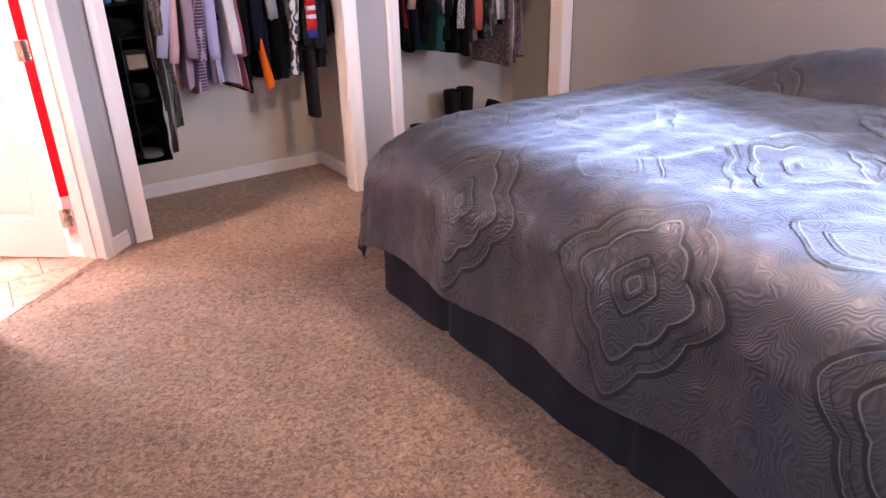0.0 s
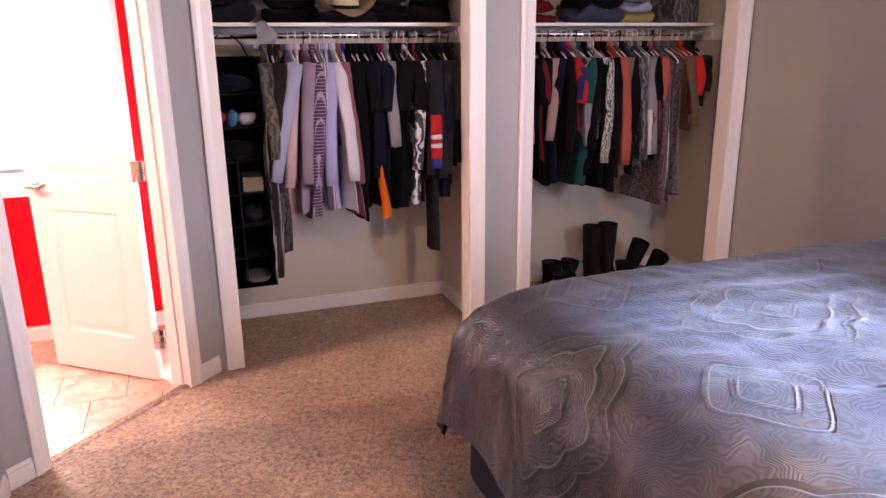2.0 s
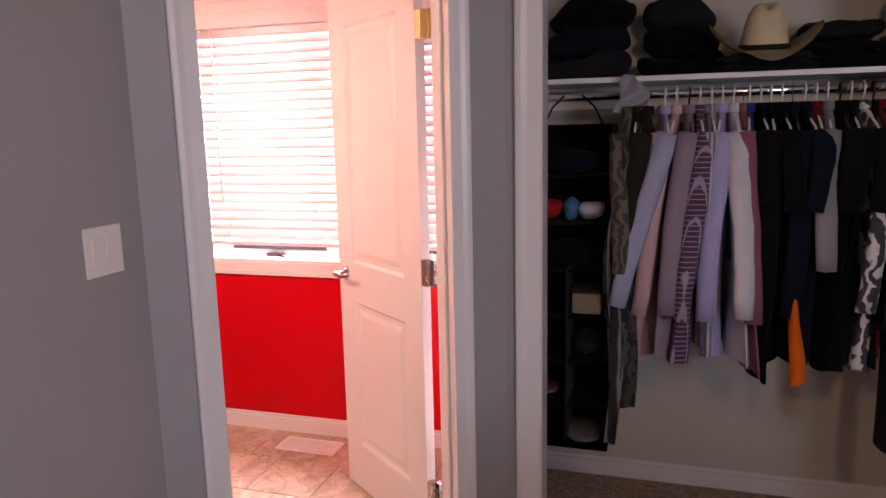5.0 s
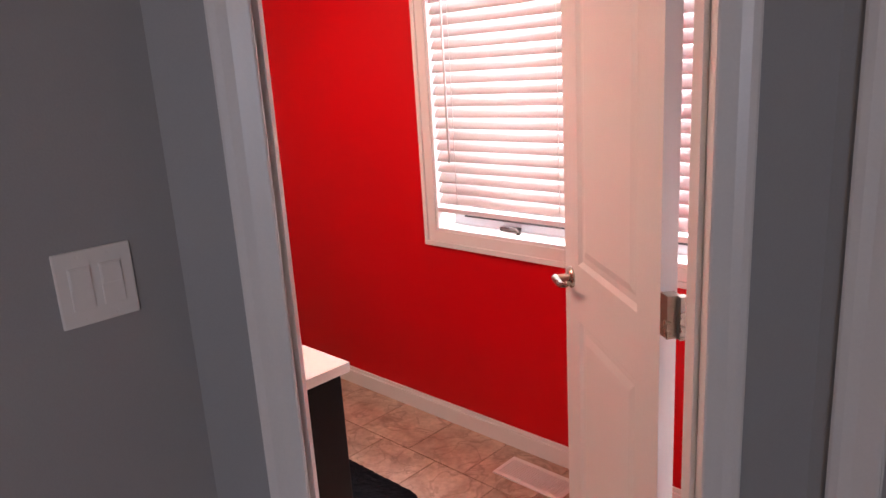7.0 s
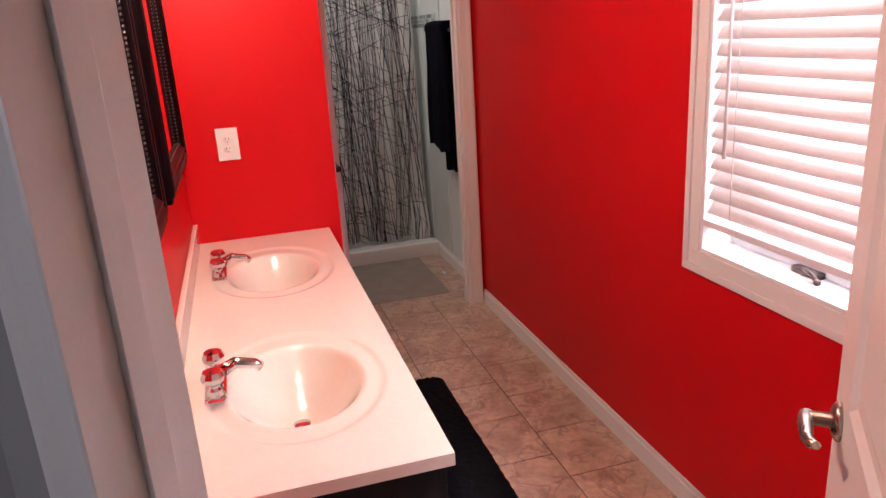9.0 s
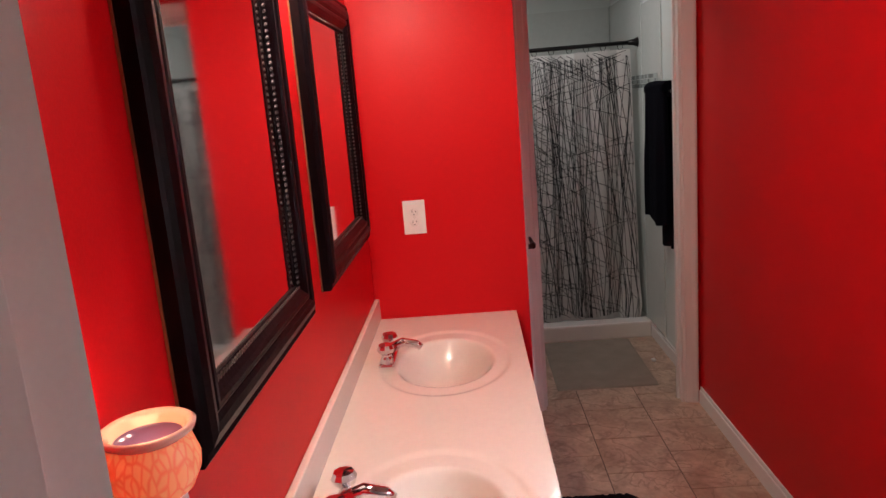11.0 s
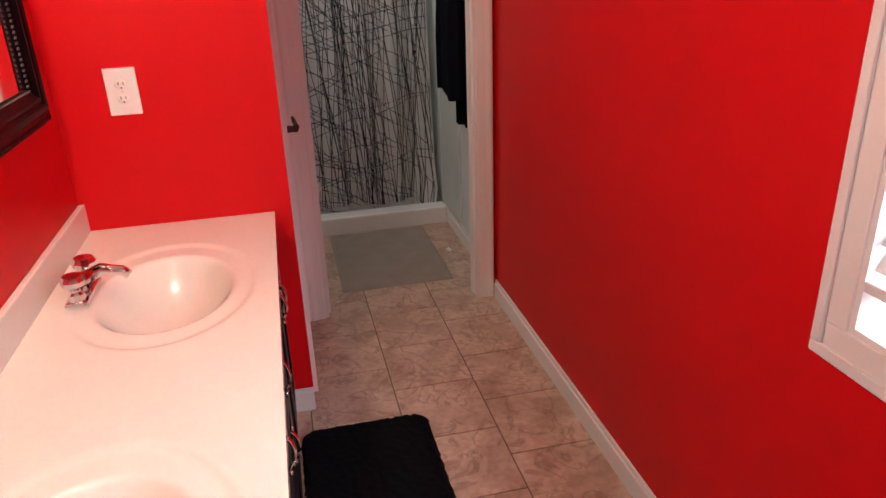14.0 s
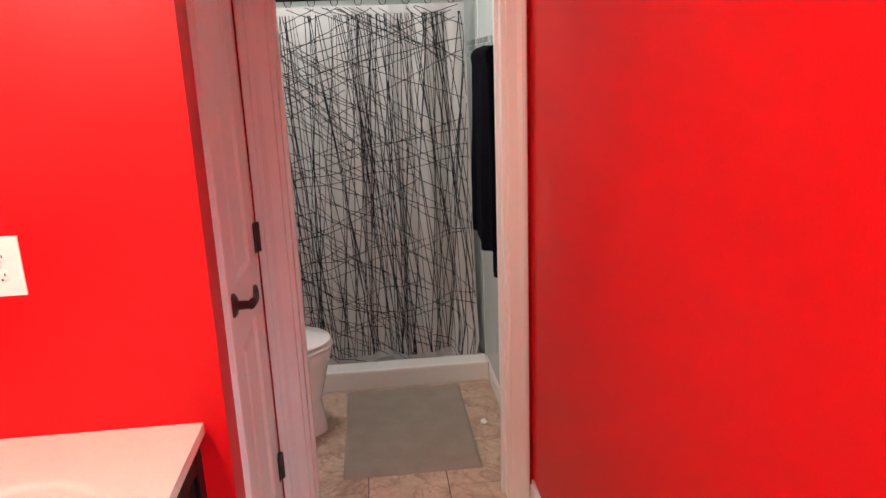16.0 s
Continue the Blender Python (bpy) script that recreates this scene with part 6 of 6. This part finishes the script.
def heap(name, label, x, y, r, mats, seed, z=SHELF_Z + 0.018, n=3):
    """A pile of folded clothes on a shelf: separate garments one on another."""
    q = random.Random(seed)
    zz = z
    for k in range(n):
        t = thing(name, label, "folded clothes", pose(x + q.uniform(-0.02, 0.02), y + q.uniform(-0.02, 0.02), zz, 0, 0, q.uniform(-12, 12)), "clothes on the closet shelf")
        bm = bmesh.new()
        hh = r[2] / n
        sc = 1 - 0.13 * k * q.uniform(0.3, 1.4)
        a, b = r[0] * sc, min(r[1], 0.115) * sc
        so = q.uniform(0, 50)

        def f(u, v):
            an = 2 * math.pi * u
            ex = 0.55
            c, s = math.cos(an), math.sin(an)
            pr = math.sin(math.pi * v) ** 0.42
            x_ = a * pr * math.copysign(abs(c) ** ex, c)
            y_ = b * pr * math.copysign(abs(s) ** ex, s)
            z_ = hh * (0.5 - 0.5 * math.cos(math.pi * v))
            nz = noise.noise(Vector((x_ * 9, y_ * 9, so))) * hh * 0.8 * v + 0.01 * noise.noise(Vector((x_ * 30, y_ * 30, so)))
            return (x_ * (1 + 0.07 * noise.noise(Vector((c * 2, s * 2, so)))), y_, max(0, z_ + nz - 0.03 * hh))
        sheet(bm, 36, 12, f)
        part("cloth", bm, mats[k % len(mats)], t)
        zz += hh * 0.93


heap("folded_clothes", "dark folded jeans and shirts piled on the shelf", 0.085, 0.56, (0.17, 0.12, 0.30), [PAL["charcoal"], PAL["navy"], PAL["black"], PAL["black"]], 1)
heap("folded_clothes", "grey and black folded sweaters on the shelf", 0.405, 0.56, (0.155, 0.12, 0.265), [PAL["black"], PAL["black"], PAL["charcoal"], PAL["charcoal"]], 2)
heap("folded_clothes", "dark folded shirts under the hat", 0.69, 0.43, (0.16, 0.11, 0.06), [PAL["navy"], PAL["charcoal"]], 3, n=2)
heap("folded_clothes", "black and grey folded shirts on the shelf", 0.93, 0.56, (0.15, 0.12, 0.175), [PAL["black"], PAL["black"], PAL["charcoal"]], 4, n=3)
heap("folded_clothes", "tall pile of black clothes on the shelf", 1.165, 0.56, (0.125, 0.12, 0.25), [PAL["charcoal"], PAL["black"], PAL["black"], PAL["black"]], 5)
heap("folded_clothes", "dark red folded sweaters on the shelf", 1.70, 0.50, (0.24, 0.12, 0.185), [PAL["darkred"], PAL["darkred"], PAL["darkred"]], 6, n=3)
heap("folded_clothes", "black clothes piled on a blue one", 2.19, 0.50, (0.20, 0.12, 0.275), [cloth("slate_blue_denim", (0.06, 0.075, 0.12)), PAL["black"], PAL["black"], PAL["black"]], 7)
heap("folded_clothes", "pale blue and yellow cloths on the shelf", 2.50, 0.50, (0.125, 0.11, 0.20), [cloth("butter_yellow_cotton", (0.52, 0.42, 0.14)), PAL["lightblue"], PAL["grey"]], 8, n=3)
bxx = thing("patterned_box", "black and grey patterned cloth box on the shelf", "box", pose(2.80, 0.52, SHELF_Z + 0.018, 0, 0, 6))
bm = bmesh.new()
box(bm, -0.10, 0.10, -0.11, 0.11, 0, 0.20, 0.012)
part("body", bm, PAL["zebra"], bxx)
bm = bmesh.new()
box(bm, -0.105, 0.105, -0.115, 0.115, 0.20, 0.235, 0.01)
part("lid", bm, PAL["zebra"], bxx)


def cowboy_hat():
    ht = thing("cowboy_hat", "cream straw cowboy hat with a dark band", "hat", pose(0.675, 0.40, SHELF_Z + 0.078, 7, 0, 4))
    straw = surface("cream_straw", (0.62, 0.50, 0.30), 0.7, 0.15, 14, 340, 0.5)

    def brim(u, v):
        a = 2 * math.pi * u
        x = (0.076 + 0.098 * v) * math.cos(a)
        y = (0.074 + 0.085 * v) * math.sin(a)
        z = 0.085 * v ** 1.5 * abs(math.cos(a)) ** 1.6 - 0.030 * v * abs(math.sin(a)) ** 1.5 + 0.012
        return (x, y, z)
    bm = bmesh.new()
    sheet(bm, 56, 12, brim)
    bmesh.ops.solidify(bm, geom=list(bm.faces), thickness=0.004)
    part("brim", bm, straw, ht)

    def crown(u, v):
        a = 2 * math.pi * u
        r = 0.077 * max(0.0, math.cos(v * math.pi / 2)) ** 0.42 * (1 - 0.22 * v)
        z = 0.01 + 0.150 * math.sin(v * math.pi / 2) ** 1.15
        z -= 0.03 * v ** 3 * math.exp(-(math.cos(a) / 0.5) ** 2)
        return (r * math.cos(a), r * math.sin(a) * 0.95, z)
    bm = bmesh.new()
    sheet(bm, 44, 20, crown)
    part("crown", bm, straw, ht)
    bm = bmesh.new()
    lathe(bm, [(0.078, 0.012), (0.0805, 0.014), (0.079, 0.03), (0.076, 0.03)], 40, (0, 0, 0), 1, 0.95)
    part("hat_band", bm, PAL["olive"], ht, "dark braided hat band")


cowboy_hat()


def boot(x, y, rot, tall, mat, lean=0.0):
    b = thing("boot", "tall dark brown leather boot on the closet floor" if tall > 0.25 else "short black ankle boot on the closet floor", "boot",
              pose(x, y, 0.004, 0, lean, rot), "shoes on the closet floor")
    bm = bmesh.new()
    rings = []
    n = 18
    for z, a, bb, oy in ((0.018, 0.045, 0.130, -0.045), (0.05, 0.047, 0.128, -0.045), (0.085, 0.044, 0.095, -0.015), (0.12, 0.042, 0.066, 0.015),
                         (0.12 + (tall - 0.12) * 0.5, 0.055, 0.062, 0.02), (tall, 0.062, 0.068, 0.02)):
        rings.append([bm.verts.new((a * math.cos(t) + 0.006 * noise.noise(Vector((t, z * 9, x * 5))), oy + bb * math.sin(t), z)) for t in (2 * math.pi * j / n for j in range(n))])
    for p, q in zip(rings, rings[1:]):
        for j in range(n):
            bm.faces.new((p[j], p[(j + 1) % n], q[(j + 1) % n], q[j])).smooth = True
    part("upper", bm, mat, b)
    bm = bmesh.new()
    lathe(bm, [(0.0, 0.0), (1.0, 0.0), (1.04, 0.01), (1.0, 0.02), (0.0, 0.02)], 20, (0, -0.045, 0), 0.047, 0.134)
    box(bm, -0.035, 0.035, 0.03, 0.085, 0.0, 0.03, 0.004)
    part("sole", bm, DARKSLOT, b)


def shoe(x, y, rot, mat, label, strap=None, lean=0):
    s = thing("shoe", label, "shoe", pose(x, y, 0.004, 0, lean, rot), "shoes on the closet floor")
    bm = bmesh.new()
    lathe(bm, [(0.0, 0.0), (1.0, 0.0), (1.06, 0.012), (1.0, 0.022), (0.0, 0.022)], 20, (0, 0, 0), 0.042, 0.125)
    part("sole", bm, mat, s)
    bm = bmesh.new()
    if strap is None:
        def up(u, v):
            a = 2 * math.pi * u
            h = 0.02 + (0.055 if math.sin(a) > 0 else 0.035) * v
            k = 1 - 0.25 * v
            return (0.042 * k * math.cos(a), 0.122 * math.sin(a) * (1 - 0.15 * v) + 0.01 * v, h + 0.012 * v * math.sin(a))
        sheet(bm, 24, 8, up)
        def toe(u, v):
            a = math.pi * (1 + u)
            return (0.040 * math.cos(a) * (1 - 0.2 * v), -0.02 + 0.10 * math.sin(a) * (1 - v), 0.05 + 0.02 * math.sin(v * math.pi / 2))
        sheet(bm, 14, 6, toe)
        part("upper", bm, mat, s)
    else:
        for yy in (-0.06, -0.02, 0.05):
            tube(bm, [(0.043 * math.cos(t), yy, 0.02 + 0.035 * math.sin(t)) for t in (math.pi * k / 10 for k in range(11))], 0.007, 6)
        part("strap", bm, strap, s)


LEATHER = surface("dark_brown_leather", (0.009, 0.006, 0.006), 0.65, 0.3, 12, 120, 0.2, spec=0.2)
BLKL = surface("black_leather", (0.004, 0.004, 0.005), 0.65, 0.3, 12, 120, 0.2, spec=0.2)
boot(2.27, 0.47, 12, 0.40, LEATHER)
boot(2.39, 0.49, -10, 0.40, LEATHER)
boot(2.50, 0.44, -35, 0.30, BLKL, 18)
boot(2.60, 0.40, -60, 0.24, BLKL, 30)
boot(2.45, 0.34, 30, 0.17, BLKL)
boot(1.97, 0.44, 40, 0.20, BLKL)
boot(2.07, 0.46, -15, 0.19, BLKL, 8)
boot(2.00, 0.34, 75, 0.15, BLKL)
shoe(1.80, 0.40, 70, BLKL, "black leather shoe on the closet floor")
shoe(1.72, 0.36, 100, LEATHER, "dark brown leather shoe on the closet floor")
shoe(2.15, 0.33, 20, BLKL, "black leather shoe on the closet floor")
shoe(2.74, 0.33, 65, BLKL, "black sandal with cream straps on the closet floor", PAL["white"])
shoe(2.72, 0.24, 80, BLKL, "black sandal with cream straps on the closet floor", PAL["white"])
shoe(2.68, 0.45, 30, cloth("tan_slipper", (0.36, 0.22, 0.11)), "tan slipper on the closet floor")

# ---- bathroom floor tiles ----
T, GAP = 0.303, 0.004
bm = bmesh.new()
vs = [bm.verts.new(p) for p in ((-5.0, -0.9, 0.0008), (-0.16, -0.9, 0.0008), (-0.16, 0.90, 0.0008), (-5.0, 0.90, 0.0008))]
bm.faces.new(vs)
cut = [diag(-1.3, 0.052), diag(0.1, 0.052)]
d0 = (cut[1] - cut[0]).normalized()
nrm = Vector((d0.y, -d0.x, 0))
bmesh.ops.bisect_plane(bm, geom=bm.verts[:] + bm.edges[:] + bm.faces[:], plane_co=(cut[0].x, cut[0].y, 0), plane_no=nrm, clear_outer=True)
floor_bath = setting("floor_bath", bm, GROUT, "beige stone-look tile floor with dark grout", "tile floor")
cache = {}


def tile(x0, x1, y0, y1):
    """One floor tile; those at the slanted threshold are cut."""
    g = GAP / 2
    corners = [(x0 + g, y0 + g), (x1 - g, y0 + g), (x1 - g, y1 - g), (x0 + g, y1 - g)]
    side = [((y - x - 0.12) * S2 - 0.054) for x, y in corners]
    if max(side) <= 0.01:
        return
    bm = bmesh.new()
    cx, cy = (x0 + x1) / 2, (y0 + y1) / 2
    if min(side) > 0:
        key = (round(x1 - x0, 3), round(y1 - y0, 3))
        if key not in cache:
            box(bm, x0 + g - cx, x1 - g - cx, y0 + g - cy, y1 - g - cy, 0, 0.004, 0.0012)
            ob = part("tile", bm, TILE, floor_bath)
            cache[key] = ob.data
        else:
            bm.free()
            ob = new("tile", cache[key])
            ob.parent = floor_bath
    else:
        pts = []
        for i in range(4):
            a, b, sa, sb = corners[i], corners[(i + 1) % 4], side[i], side[(i + 1) % 4]
            if sa > 0:
                pts.append(a)
            if (sa > 0) != (sb > 0):
                k = sa / (sa - sb)
                pts.append((a[0] + (b[0] - a[0]) * k, a[1] + (b[1] - a[1]) * k))
        if len(pts) < 3:
            bm.free()
            return
        lo = [bm.verts.new((x - cx, y - cy, 0)) for x, y in pts]
        hi = [bm.verts.new((x - cx, y - cy, 0.004)) for x, y in pts]
        bm.faces.new(hi)
        for i in range(len(pts)):
            j = (i + 1) % len(pts)
            bm.faces.new((lo[i], lo[j], hi[j], hi[i]))
        ob = part("tile", bm, TILE, floor_bath)
    ob.matrix_basis = pose(cx, cy, 0.0)


# columns run along x; every other one is shifted by half a tile
edges = [-0.9, -0.735, -0.435, -0.131, 0.171, 0.468, 0.775]
for c, (ya, yb) in enumerate(zip(edges, edges[1:])):
    xa = -3.114 - (T / 2 + 0.005 if c % 2 else 0)
    k0, k1 = -7, 11
    for k in range(k0, k1):
        x0, x1 = xa + k * T, xa + (k + 1) * T
        if x1 < -4.95 or x0 > -0.17:
            continue
        if x1 > -3.06 and ya > 0.4:
            yt = min(yb, 0.755)
        else:
            yt = yb
        tile(max(x0, -4.86), min(x1, -0.17), ya, yt)
